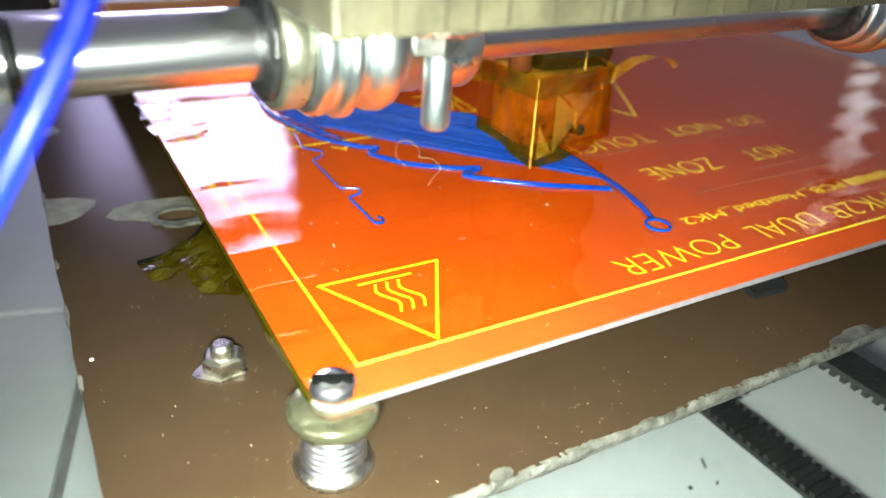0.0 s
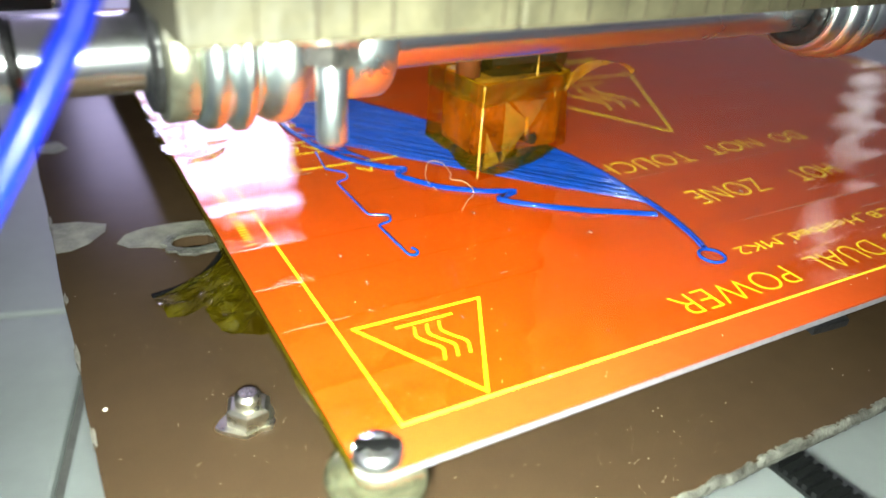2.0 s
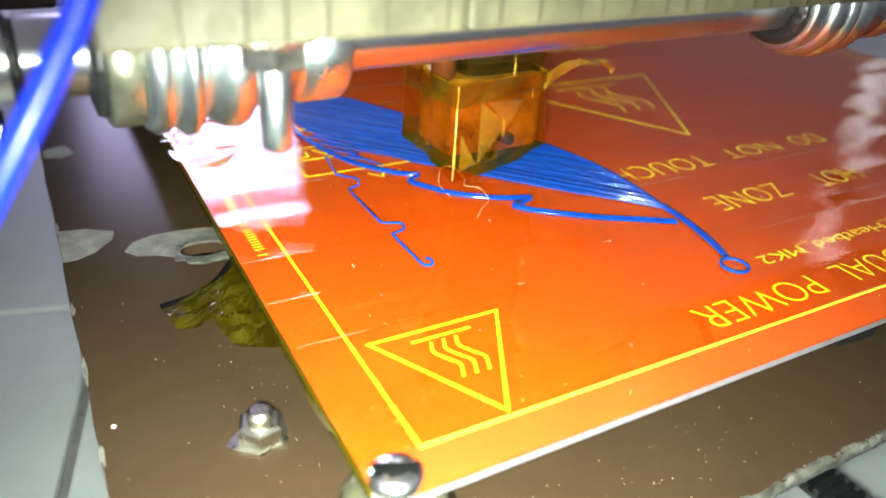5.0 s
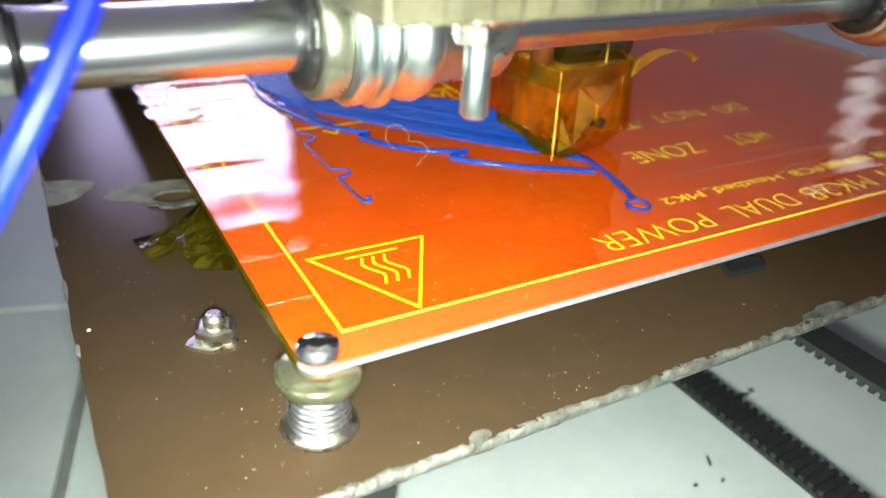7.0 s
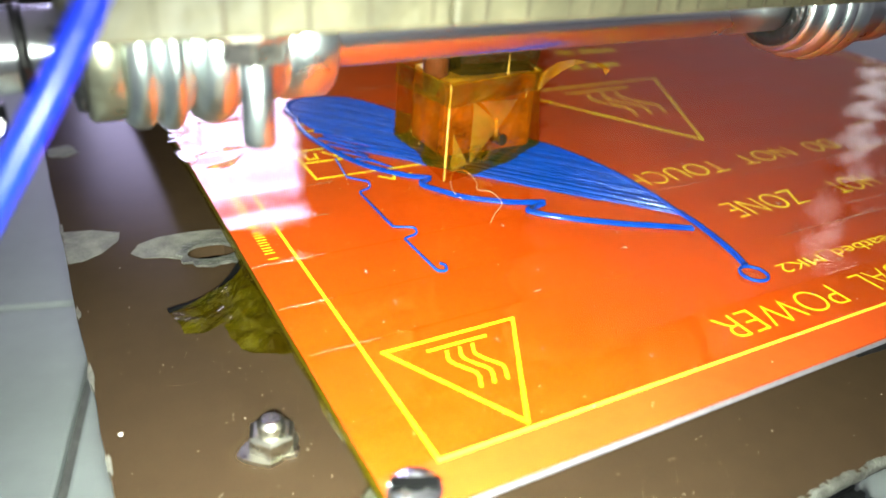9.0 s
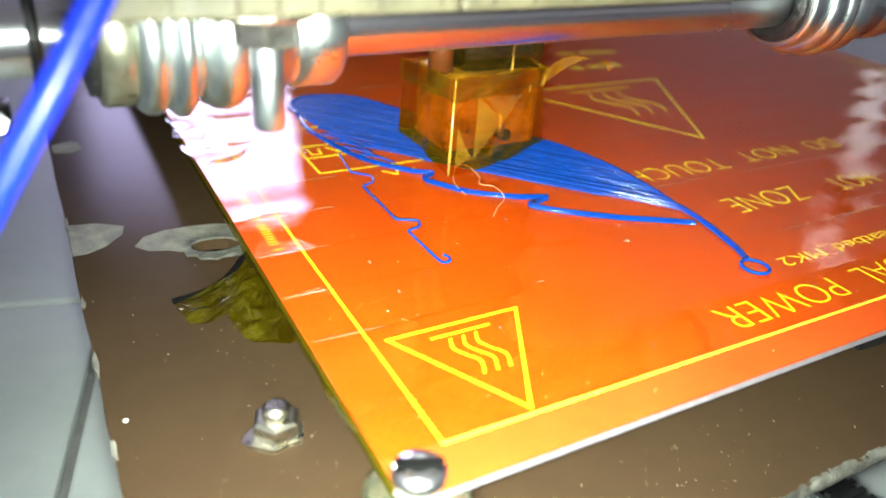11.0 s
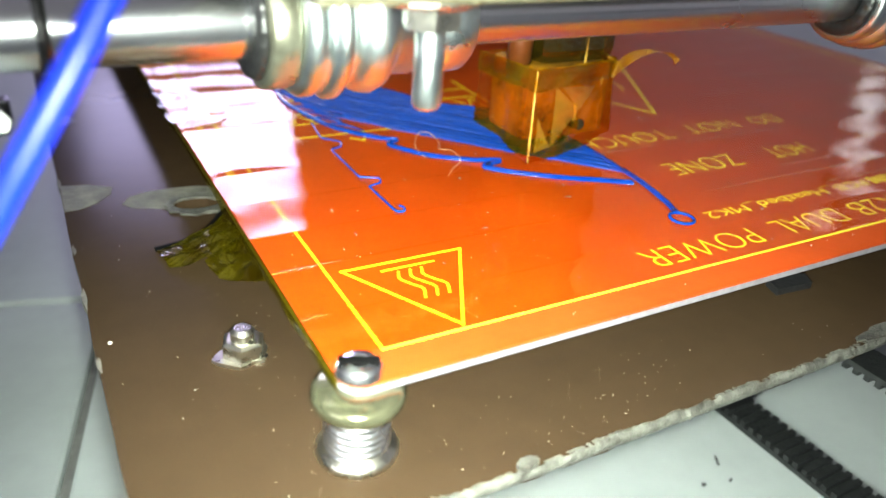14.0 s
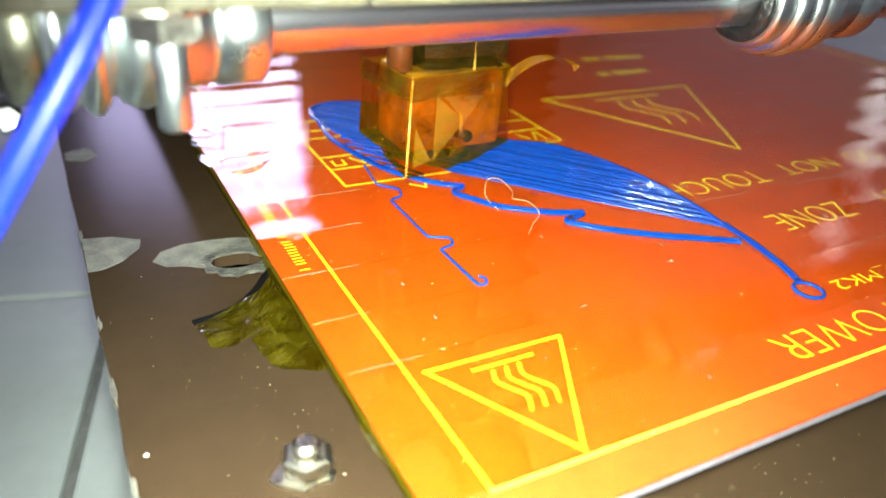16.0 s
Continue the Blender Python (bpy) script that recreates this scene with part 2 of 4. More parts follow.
def slab(bm, outline, z0, z1, holes=()):
    """A flat sheet between z0 and z1 with an outline and holes, in metres."""
    edges = []
    for loop in (outline, *holes):
        vs = [bm.verts.new((x, y, z1)) for x, y in loop]
        edges += [bm.edges.new((vs[i], vs[(i + 1) % len(vs)])) for i in range(len(vs))]
    faces = [g for g in bmesh.ops.triangle_fill(bm, edges=edges, use_beauty=True)["geom"] if isinstance(g, bmesh.types.BMFace)]
    down = bmesh.ops.extrude_face_region(bm, geom=faces)["geom"]
    for v in down:
        if isinstance(v, bmesh.types.BMVert):
            v.co.z = z0
    bmesh.ops.recalc_face_normals(bm, faces=bm.faces)
    return bm


def ribbon(bm, points, width, z0, z1):
    """A flat printed line of constant width along points (metres, flat)."""
    p = [Vector(q) for q in points]
    for k, (a, b) in enumerate(zip(p, p[1:])):
        z1 = z0 + 0.00004 + (k % 5) * 5e-6
        t = (b - a).normalized()
        s = Vector((-t.y, t.x)) * width / 2
        a, b = a - t * width * 0.45, b + t * width * 0.45
        vs = [bm.verts.new((*q, z)) for z in (z0, z1) for q in (a - s, b - s, b + s, a + s)]
        for f in ((4, 5, 6, 7), (0, 1, 5, 4), (1, 2, 6, 5), (2, 3, 7, 6), (3, 0, 4, 7)):
            bm.faces.new([vs[i] for i in f])
    return bm


def mm(points):
    return [tuple(c * MM for c in p) for p in points]


def lettering(name, text, x, y, height, width, z, mat, parent, turn=180.0, thin=0.0):
    """Words in the built-in font as a thin printed layer: starts at x, y (metres), cap height and total length given."""
    cu = bpy.data.curves.new(name, "FONT")
    cu.body, cu.size, cu.extrude, cu.offset = text, 1.0, 0.02, thin
    tmp = new(name, cu)
    me = bpy.data.meshes.new_from_object(tmp.evaluated_get(bpy.context.evaluated_depsgraph_get()))
    bpy.data.objects.remove(tmp)
    xs, ys = [v.co.x for v in me.vertices], [v.co.y for v in me.vertices]
    me.transform(Matrix.Diagonal((width / (max(xs) - min(xs)), height / 0.70, 0.00004 / 0.04, 1)) @ Matrix.Translation((-min(xs), 0, 0)))
    me.transform(pose(x, y, z, 0, 0, turn))
    me.materials.clear()
    me.materials.append(mat)
    ob = new(name, me)
    ob.parent = parent
    return ob


# ---- the room: plain walls, two window openings and one added for fill ----
def wall_with_opening(name, label, mat, axis, at, thick, span, heights, hole):
    bm = bmesh.new()
    (a0, a1), (z0, z1), (h0, h1, k0, k1) = span, heights, hole
    for p0, p1, q0, q1 in ((a0, h0, z0, z1), (h1, a1, z0, z1), (h0, h1, z0, k0), (h0, h1, k1, z1)):
        if axis == "y":
            box(bm, p0, at, q0, p1, at + thick, q1)
        else:
            box(bm, at, p0, q0, at + thick, p1, q1)
    return tagged(finish(name, bm, mat, None, "", False), label, "wall", kind="structure")


Z_TILE, Z_FLOOR = -0.060, -0.86
# the north wall's dimness is in its colour, not from the lamps
wall_with_opening("wall_north", "plaster wall coloured dark for its shade, with a bright window opening", M_SHADE, "y", 2.5, 0.12, (-2.6, 1.92), (Z_FLOOR, 1.9), (0.10, 0.78, 0.65, 1.11))
wall_with_opening("wall_east", "white painted wall with a narrow barred window", M_WALL, "x", 1.92, 0.12, (-2.6, 2.62), (Z_FLOOR, 1.9), (1.04, 1.13, 0.40, 0.97))
# unseen west wall; its opening only makes room for the fill lamp
wall_with_opening("wall_west", "white painted wall with a wide opening added for fill light", M_WALL, "x", -2.72, 0.12, (-2.72, 2.62), (Z_FLOOR, 1.9), (-1.5, -0.3, 0.70, 1.60))
tagged(finish("wall_south", box(bmesh.new(), -2.6, -2.72, Z_FLOOR, 1.92, -2.6, 1.9), M_WALL, None, "", False), "plain white painted plaster wall", "wall", kind="structure")
sash = thing("window_1", "plain window frame with one upright bar", "window", kind="structure")
part("mullion", box(bmesh.new(), 0.668, 2.502, 0.94, 0.692, 2.52, 1.11, 0.002), M_BARS, sash)
part("frame_head", box(bmesh.new(), 0.10, 2.502, 1.095, 0.668, 2.52, 1.11, 0.002), M_BARS, sash)
tagged(finish("ceiling", box(bmesh.new(), -2.72, -2.72, 1.9, 2.04, 2.62, 2.0), M_WALL, None, "", False), "plain white painted ceiling", "ceiling", kind="structure")
tagged(finish("floor", box(bmesh.new(), -2.72, -2.72, Z_FLOOR - 0.1, 2.04, 2.62, Z_FLOOR), M_WOODFLOOR, None, "", False), "plain grey floor of the room", "floor", kind="structure")
grille = thing("window_2", "dark metal bars across a narrow window", "window", kind="structure")
for zz in (0.47, 0.55, 0.61, 0.87):
    part("bar", box(bmesh.new(), 1.935, 1.04, zz, 1.95, 1.13, zz + 0.009), M_BARS, grille)
part("transom", box(bmesh.new(), 1.925, 1.04, 0.66, 1.95, 1.13, 0.80, 0.002), M_BARS, grille, "dark solid panel")
for z0, z1 in ((0.42, 0.53), (0.50, 0.63)):
    part("brace", tube(bmesh.new(), [(1.942, 1.04, z0), (1.942, 1.13, z1)], 0.0045, 6), M_BARS, grille)

# ---- the tiled bench under the printer ----
bench = tagged(finish("bench_top", box(bmesh.new(), -0.75, -0.55, Z_TILE - 0.05, 0.85, 0.75, Z_TILE - 0.002), M_GROUT, None, "", False), "bench top with dark joints under pale grey tiles", "bench", kind="structure")
bm = bmesh.new()
for x, y in ((-0.7, -0.5), (0.8, -0.5), (-0.7, 0.7), (0.8, 0.7)):
    box(bm, x - 0.03, y - 0.03, Z_FLOOR, x + 0.03, y + 0.03, Z_TILE - 0.05)
part("legs", bm, M_BARS, bench)
TURN = pose(-0.0215, 0.1205, 0, 0, 0, -14.0)
TILE = 0.298
tile_mesh = None
for i in (-2, -1, 0, 1):
    for j in (-2, -1, 0, 1):
        if tile_mesh is None:
            bm = bmesh.new()
            box(bm, 0.0011, 0.0011, Z_TILE - 0.006, TILE - 0.0011, TILE - 0.0011, Z_TILE, 0.0008)
            tile = part("tile", bm, M_TILE, bench)
            tile_mesh = tile.data
        else:
            tile = new("tile", tile_mesh)
            tile.parent = bench
        tile.matrix_basis = TURN @ pose(i * TILE, j * TILE, 0)
# dark flecks lying on the tiles
flecks = thing("debris_fleck", "dark flecks and crumbs lying on the grey tiles", "debris", kind="stuff")
bm = bmesh.new()
rng = random.Random(4)
for x, y, l, w, ang in ((84.2, 8.1, 3.4, 0.5, 60), (76.3, 4.1, 1.0, 0.7, 0), (82.5, 2.6, 1.1, 0.6, 20), (108.0, 20.0, 4.6, 1.0, -12), (111.5, 20.4, 2.2, 1.4, 10), (97, 2, 1.2, 0.5, 80), (70, -14, 0.9, 0.6, 0)):
    m = pose(x * MM, y * MM, Z_TILE + 0.0001, 0, 0, ang)
    vs = [bm.verts.new(m @ Vector((l * MM * cx * rng.uniform(0.8, 1.1), w * MM * cy * rng.uniform(0.7, 1.2), zz))) for zz in (0, 0.0003) for cx, cy in ((-0.5, -0.3), (0.1, -0.5), (0.5, 0.1), (0.2, 0.5), (-0.4, 0.4))]
    bm.faces.new(vs[5:])
    for k in range(5):
        bm.faces.new((vs[k], vs[(k + 1) % 5], vs[5 + (k + 1) % 5], vs[5 + k]))
part("fleck", bm, M_BLACK, flecks)


# ---- the drive belt: upper run with teeth below, lower run with teeth above ----
def belt(name, label, x0, width, z, up):
    ob = thing(name, label, "belt", "toothed belt runs")
    bm = bmesh.new()
    box(bm, 0, -0.34, -0.0005, width, 0.36, 0.0005)
    part("band", bm, M_BELT, ob)
    bm = bmesh.new()
    s = 1 if up else -1
    for i in range(340):
        y = -0.34 + i * 0.00205
        z0, z1 = sorted((s * 0.0005, s * 0.0016))
        box(bm, 0.0002, y, z0, width - 0.0002, y + 0.00105, z1)
    tagged(part("teeth", bm, M_BELT, ob), kind="stuff")
    return ob, (x0, 0.0, z)


belt_upper = belt("drive_belt", "black rubber toothed belt, upper run, teeth facing down", 0.0848, 0.0072, -0.0220, False)
belt_lower = belt("drive_belt", "black rubber toothed belt, lower run, teeth facing up", 0.0818, 0.0080, -0.0465, True)
bm = bmesh.new()
m = pose(0.0885, 0.37, -0.0345, 0, 90, 0)
lathe(bm, [(0, -0.006), (0.0118, -0.006), (0.0118, 0.006), (0, 0.006)], m, 24)
idler = thing("belt_idler", "steel idler wheel holding the drive belt loop", "pulley")
part("wheel", bm, M_STEEL, idler)
part("foot", box(bmesh.new(), 0.079, 0.362, Z_TILE, 0.081, 0.378, -0.03, 0.0004), M_STEEL, idler)

slide_rod = thing("slide_rod", "dark round rod on which the plate slides", "rod")
bm = lathe(bmesh.new(), [(0, 0.0), (0.0036, 0.0), (0.004, 0.0004), (0.004, 0.30), (0, 0.30)], Matrix.Translation((0.0080, 0.0128, -0.040)) @ Matrix.Rotation(radians(AXIS), 4, "Z") @ Matrix.Rotation(radians(-90), 4, "X"), 24)
part("bar", bm, M_BLACK, slide_rod)
part("foot", box(bmesh.new(), 0.002, 0.24, Z_TILE, 0.014, 0.252, -0.0435, 0.0005), M_BLACK, slide_rod)

# ---- the sliding plate ----
PLATE_TOP, PLATE_LOW = -0.0110, -0.0130
plate = thing("sliding_plate", "brown phenolic plate with frayed front edge under the heated bed", "plate")
rng = random.Random(11)


def blob(cx, cy, rx, ry, n=22, rough=0.14, turn=0.0, seed=0):
    r = random.Random(seed)
    out = []
    for i in range(n):
        a = 2 * math.pi * i / n
        k = 1 + r.uniform(-rough, rough)
        x, y = rx * k * math.cos(a), ry * k * math.sin(a)
        c, s = math.cos(radians(turn)), math.sin(radians(turn))
        out.append((cx + x * c - y * s, cy + x * s + y * c))
    return out


hole = mm(blob(-6.9, 67.3, 4.0, 2.5, 24, 0.06, -10, 2))
front = [(x * MM, (-14.0 + rng.uniform(-0.25, 0.25)) * MM) for x in range(-28, 226, 2)]
left = [(-0.0288 + rng.uniform(-0.00012, 0.00012), y * MM) for y in range(216, -14, -6)]
bm = slab(bmesh.new(), [(-0.0288, -0.0136)] + front[1:] + [(0.2255, 0.222), (-0.0288, 0.222)] + left, PLATE_LOW, PLATE_TOP, [hole])
part("plate", bm, M_PLATE, plate)
# blackened bar below the drilled hole imitates the shade of its depth
bm = box(bmesh.new(), -0.018, 0.056, -0.026, 0.195, 0.104, -0.0195, 0.001)
box(bm, 0.02, 0.060, -0.0195, 0.03, 0.074, -0.0129)
part("crossbar", bm, M_MATT, plate, "black bar under the plate that keeps its hole dark")
# frayed front edge: a lumpy strip of pale fibres
bm = bmesh.new()
rows = []
n = 520
for i in range(n + 1):
    x = -28.6 + i * 254.0 / n
    a = noise.noise((x * 0.35, 1.7, 0)) + 0.6 * noise.noise((x * 1.6, 5.1, 0))
    b = noise.noise((x * 0.9, 9.3, 0)) + 0.5 * noise.noise((x * 3.1, 2.2, 0)) + 0.7 * math.sin(x * 6.6) * max(0, noise.noise((x * 0.12, 3.3, 0)) + 0.25)
    top = PLATE_TOP / MM + 0.10 + 0.24 * b
    y_in = -13.45 + 0.55 * a
    rows.append([bm.verts.new((x * MM, y * MM, z * MM)) for y, z in ((y_in, PLATE_TOP / MM - 0.05), (y_in - 0.35, top), (-14.25 + 0.25 * b, top - 0.1 + 0.2 * a), (-14.6 + 0.3 * a, -11.8 + 0.25 * b), (-14.4 + 0.2 * b, -12.5 + 0.25 * a), (-14.0, -13.1))])
for r0, r1 in zip(rows, rows[1:]):
    for k in range(5):
        bm.faces.new((r0[k], r1[k], r1[k + 1], r0[k + 1]))
bmesh.ops.recalc_face_normals(bm, faces=bm.faces)
part("frayed_edge", bm, M_FRAY, plate, "pale frayed fibres along the cut edge", True)
bm = slab(bmesh.new(), mm(blob(79.0, -13.0, 5.0, 1.2, 20, 0.2, 4, 5)), PLATE_TOP, PLATE_TOP + 0.0003)
part("chip", bm, M_FRAY, plate, "pale chipped patch at the edge")
bm = slab(bmesh.new(), mm(blob(12.5, -13.6, 1.5, 0.9, 20, 0.08, 4, 8)), PLATE_TOP, PLATE_TOP + 0.0005)
part("chip", bm, M_FRAY, plate)
# left cut edge, thin pale nicks
for k, (y, l) in enumerate(((41.0, 3.5), (24, 2.4), (57, 2.0), (84.5, 3.0))):
    bm = slab(bmesh.new(), mm(blob(-28.65, y, 0.3, l * 0.8, 14, 0.3, 0, 20 + k)), PLATE_TOP - 0.0012, PLATE_TOP + 0.00012)
    part("nick", bm, M_WORN, plate)
# scraped patches, one round the drilled hole
bm = slab(bmesh.new(), mm([(-19.2, 71.8), (-17.5, 74.6), (-14.0, 75.9), (-9.5, 76.0), (-5.0, 75.4), (-1.0, 73.5), (0.5, 68.5), (-1.5, 64.0), (-5.5, 62.8), (-10.0, 63.9), (-11.5, 66.6), (-14.5, 68.6), (-17.5, 69.5)]), PLATE_TOP, PLATE_TOP + 0.00012, [mm(blob(-6.9, 67.3, 4.2, 2.7, 24, 0.06, -10, 2))])
part("scraped_patch", bm, M_WORN, plate, "scraped grey patch round a hole")
bm = slab(bmesh.new(), mm(blob(-6.4, 67.0, 6.0, 4.4, 30, 0.16, -10, 6)), PLATE_TOP + 0.0001, PLATE_TOP + 0.0005, [mm(blob(-6.9, 67.3, 4.2, 2.7, 24, 0.05, -10, 2))])
part("burr", bm, M_FRAY, plate, "pale raised burr round the hole")
bm = slab(bmesh.new(), mm([(-28.7, 72.0), (-28.6, 83.4), (-24.0, 82.6), (-19.8, 80.0), (-20.4, 77.2), (-23.5, 73.6), (-26.5, 72.0)]), PLATE_TOP, PLATE_TOP + 0.00012)
part("scraped_patch", bm, M_WORN, plate)
bm = slab(bmesh.new(), mm(blob(-25.5, 121.5, 3.0, 3.5, 16, 0.15, 0, 31)), PLATE_TOP, PLATE_TOP + 0.00012)
part("scraped_patch", bm, M_WORN, plate)
bm = slab(bmesh.new(), mm([(72.8, 1.2), (80.6, 0.6), (82.0, 3.2), (79.0, 4.6), (73.8, 4.4)]), PLATE_TOP, PLATE_TOP + 0.0012)
part("black_tape", bm, M_BLACK, plate, "small strip of black tape")
# dust on the plate
bm = bmesh.new()
rng = random.Random(7)
for i in range(420):
    if i < 90:
        x, y = rng.gauss(22, 14), rng.uniform(-12, -1)
    elif i < 240:
        x, y = rng.gauss(-10, 6), rng.uniform(-10, 45)
    else:
        x, y = rng.uniform(-28, 80), rng.uniform(-13, 70)
    if not (-28 < x < 90) or (x > -5 and y > 0):
        continue
    r = rng.uniform(0.018, 0.05) * (1.9 if rng.random() < 0.08 else 1)
    bmesh.ops.create_icosphere(bm, subdivisions=1, radius=r * MM, matrix=Matrix.Translation((x * MM, y * MM, PLATE_TOP + r * 0.3 * MM)) @ Matrix.Diagonal((1, rng.uniform(0.6, 1.5), 0.6, 1)))
bmesh.ops.create_icosphere(bm, subdivisions=1, radius=0.33 * MM, matrix=Matrix.Translation((-0.0268, 0.0286, PLATE_TOP)))
tagged(part("dust", bm, M_DUST, plate, "specks of white dust"), kind="stuff")

# ---- the heated bed ----
bed = thing("heated_bed", "red heated bed board with yellow markings under amber tape", "heated bed")
B0, B1, TH = -0.0067, 0.2073, 0.0016
FRONT = -0.0052


def rounded(x0, y0, x1, y1, r, n=8):
    out = []
    for cx, cy, a0 in ((x1 - r, y0 + r, -90), (x1 - r, y1 - r, 0), (x0 + r, y1 - r, 90), (x0 + r, y0 + r, 180)):
        out += [(cx + r * math.cos(radians(a0 + 90 * k / n)), cy + r * math.sin(radians(a0 + 90 * k / n))) for k in range(n + 1)]
    return out


part("board", slab(bmesh.new(), rounded(B0, FRONT, B1, B1, 0.003), -0.0006, -0.00022), M_BOARD, bed)
part("cut_edge", slab(bmesh.new(), rounded(B0 + 0.00006, FRONT + 0.00006, B1 - 0.00006, B1 - 0.00006, 0.003), -TH, -0.0006), M_FR4, bed, "pale bare laminate edge")
ZS0, ZS1 = -0.00022, -0.00017
S = 0.00052


def mark(points, width=S, name="marking"):
    return part(name, ribbon(bmesh.new(), mm(points), width, ZS0, ZS1), M_SILK, bed)


mark([(0, 0), (200, 0)], 0.00040, "frame_line")
mark([(0, 0.28), (0, 200)], 0.00040, "frame_line")
mark([(200, 0.6), (200, 200)], 0.00047, "frame_line")


def hot_symbol(x0, x1, y0, y1, w):
    """A warning triangle, its point towards the front, with a bar and three rising waves."""
    bm = bmesh.new()
    cx, sx, sy = (x0 + x1) / 2, (x1 - x0), (y1 - y0)
    ribbon(bm, mm([(x0, y1), (x1, y1), (cx, y0), (x0, y1)]), w, ZS0, ZS1)
    ribbon(bm, mm([(x0 + 0.28 * sx, y1 - 0.108 * sy), (x0 + 0.71 * sx, y1 - 0.108 * sy)]), w * 0.9, ZS0, ZS1)
    for k in range(3):
        xs = x0 + (0.39 + 0.096 * k) * sx
        pts = curve_points([(xs + dx * sx, y1 - dy * sy, 0) for dx, dy in ((0, 0.165), (-0.03, 0.265), (0.016, 0.365), (0.068, 0.46), (0.03, 0.58))], 4)
        ribbon(bm, [tuple(q * MM for q in p[:2]) for p in pts], w * 0.85, ZS0, ZS1)
    return part("warning_triangle", bm, M_SILK, bed)


hot_symbol(2.0, 20.3, 0.9, 17.9, 0.00042)
hot_symbol(73.0, 118.2, 58.6, 98.3, 0.00055)
for word, x, y, height, width in (("POWER", 67.6, 7.2, 5.0, 23.4), ("DUAL", 89.0, 7.3, 5.0, 16.2), ("MK2B", 111.5, 7.3, 5.0, 18.6), ("HOT", 112.8, 33.3, 5.6, 12.0), ("ZONE", 91.6, 33.3, 5.8, 18.2),
                                   ("DO", 123.4, 49.6, 5.2, 8.8), ("NOT", 109.4, 49.6, 5.2, 15.4), ("TOUCH", 88.4, 49.2, 5.6, 24.0)):
    lettering("lettering", word, x * MM, y * MM, height * MM, width * MM, ZS0, M_SILK, bed, thin=-0.020)
lettering("lettering", "PCB_Heatbed_MK2", 0.1075, 0.0139, 0.0024, 0.0425, ZS0, M_SILK, bed, thin=-0.006)


def bars(x, y, dx, dy, count, w, h, seed):
    """Plain bars in place of small writing."""
    r = random.Random(seed)
    bm = bmesh.new()
    for i in range(count):
        if r.random() < 0.08:
            continue
        cx, cy = x + dx * i, y + dy * i
        k = r.uniform(0.6, 1.0)
        if abs(dx) > abs(dy):
            ribbon(bm, mm([(cx, cy - h / 2), (cx, cy + h / 2 * k)]), w * MM, ZS0, ZS1)
        else:
            ribbon(bm, mm([(cx - h / 2, cy), (cx + h / 2 * k, cy)]), w * MM, ZS0, ZS1)
    return part("small_print", bm, M_SILK, bed)


bars(109.6, 12.9, 1.45, 0.0, 14, 0.8, 2.0, 1)
bars(-3.1, 43.7, 0.0, 0.82, 44, 0.2, 1.3, 2)
bars(107.5, 127.0, 1.9, -0.1, 12, 1.1, 2.6, 3)
bars(102.0, 113.0, 1.9, 0.0, 9, 1.1, 2.6, 4)
bars(117.2, 5.0, 3.6, 0.0, 8, 0.6, 4.6, 5)
# the printed table of pads
for pts in ([(11.8, 67.2), (11.8, 99.0)], [(11.8, 67.2), (34, 67.0)], [(11.8, 74.3), (19.5, 74.3)], [(11.8, 80.0), (19.5, 80.0)], [(11.8, 89.5), (21, 89.5)], [(11.8, 93.6), (21, 93.6)], [(11.8, 99.0), (21, 99.0)],
            [(61.3, 74.2), (61.3, 94.0)], [(44.0, 74.2), (61.3, 74.2)], [(49.0, 81.6), (61.3, 81.6)], [(52.0, 87.4), (61.3, 87.4)]):
    mark(pts, 0.00048, "table_line")
for pts in ([(13.4, 78.2), (13.4, 75.8), (15.2, 75.8), (15.4, 78.0)], [(17.0, 78.5), (18.8, 75.6), (18.9, 78.8)], [(58.8, 76.0), (58.8, 80.0)], [(56.4, 76.2), (58.0, 79.8)], [(54.0, 79.5), (55.4, 77.0)],
            [(22.5, 64.5), (24.5, 62.5), (25.4, 64.6)], [(26.4, 63.8), (27.6, 62.2), (28.4, 64.0)]):
    mark(pts, 0.00042)
# tape strips laid side by side across the board
rng = random.Random(3)
edges_y = [0.5, 8.9, 20.6, 31.0, 42.2, 53.7, 65.0, 76.6, 88.0, 99.5, 111.5, 123.0, 135.0, 147.0, 159.0, 171.0, 183.0, 195.0, 207.2]
for i, (y0, y1) in enumerate(zip(edges_y, edges_y[1:])):
    bm = bmesh.new()
    z = -0.00008 + (i % 2) * 0.00003
    nx = 150
    cols = []
    for k in range(nx + 1):
        x = B0 + (B1 - B0) * k / nx
        w = 0.25 * noise.noise((x * 90, i * 7.3, 0))
        cols.append([bm.verts.new((x, (y + w * (j in (0, 4))) * MM, z + (0.000032 * noise.noise((x * 140, y * 0.25, i * 3.7)) + 0.000006 * noise.noise((x * 900, y * 0.9, i)) if 0 < j < 4 else 0.000034 * (j == 0) - 0.00001 * (j == 4)))) for j, y in enumerate((y0 - 0.25, y0 + 0.1, (y0 + y1) / 2, y1 - 0.3, y1 + 0.1))])
    for c0, c1 in zip(cols, cols[1:]):
        for j in range(4):
            bm.faces.new((c0[j], c1[j], c1[j + 1], c0[j + 1]))
    part("tape_strip", bm, M_FILM, bed, "", True)
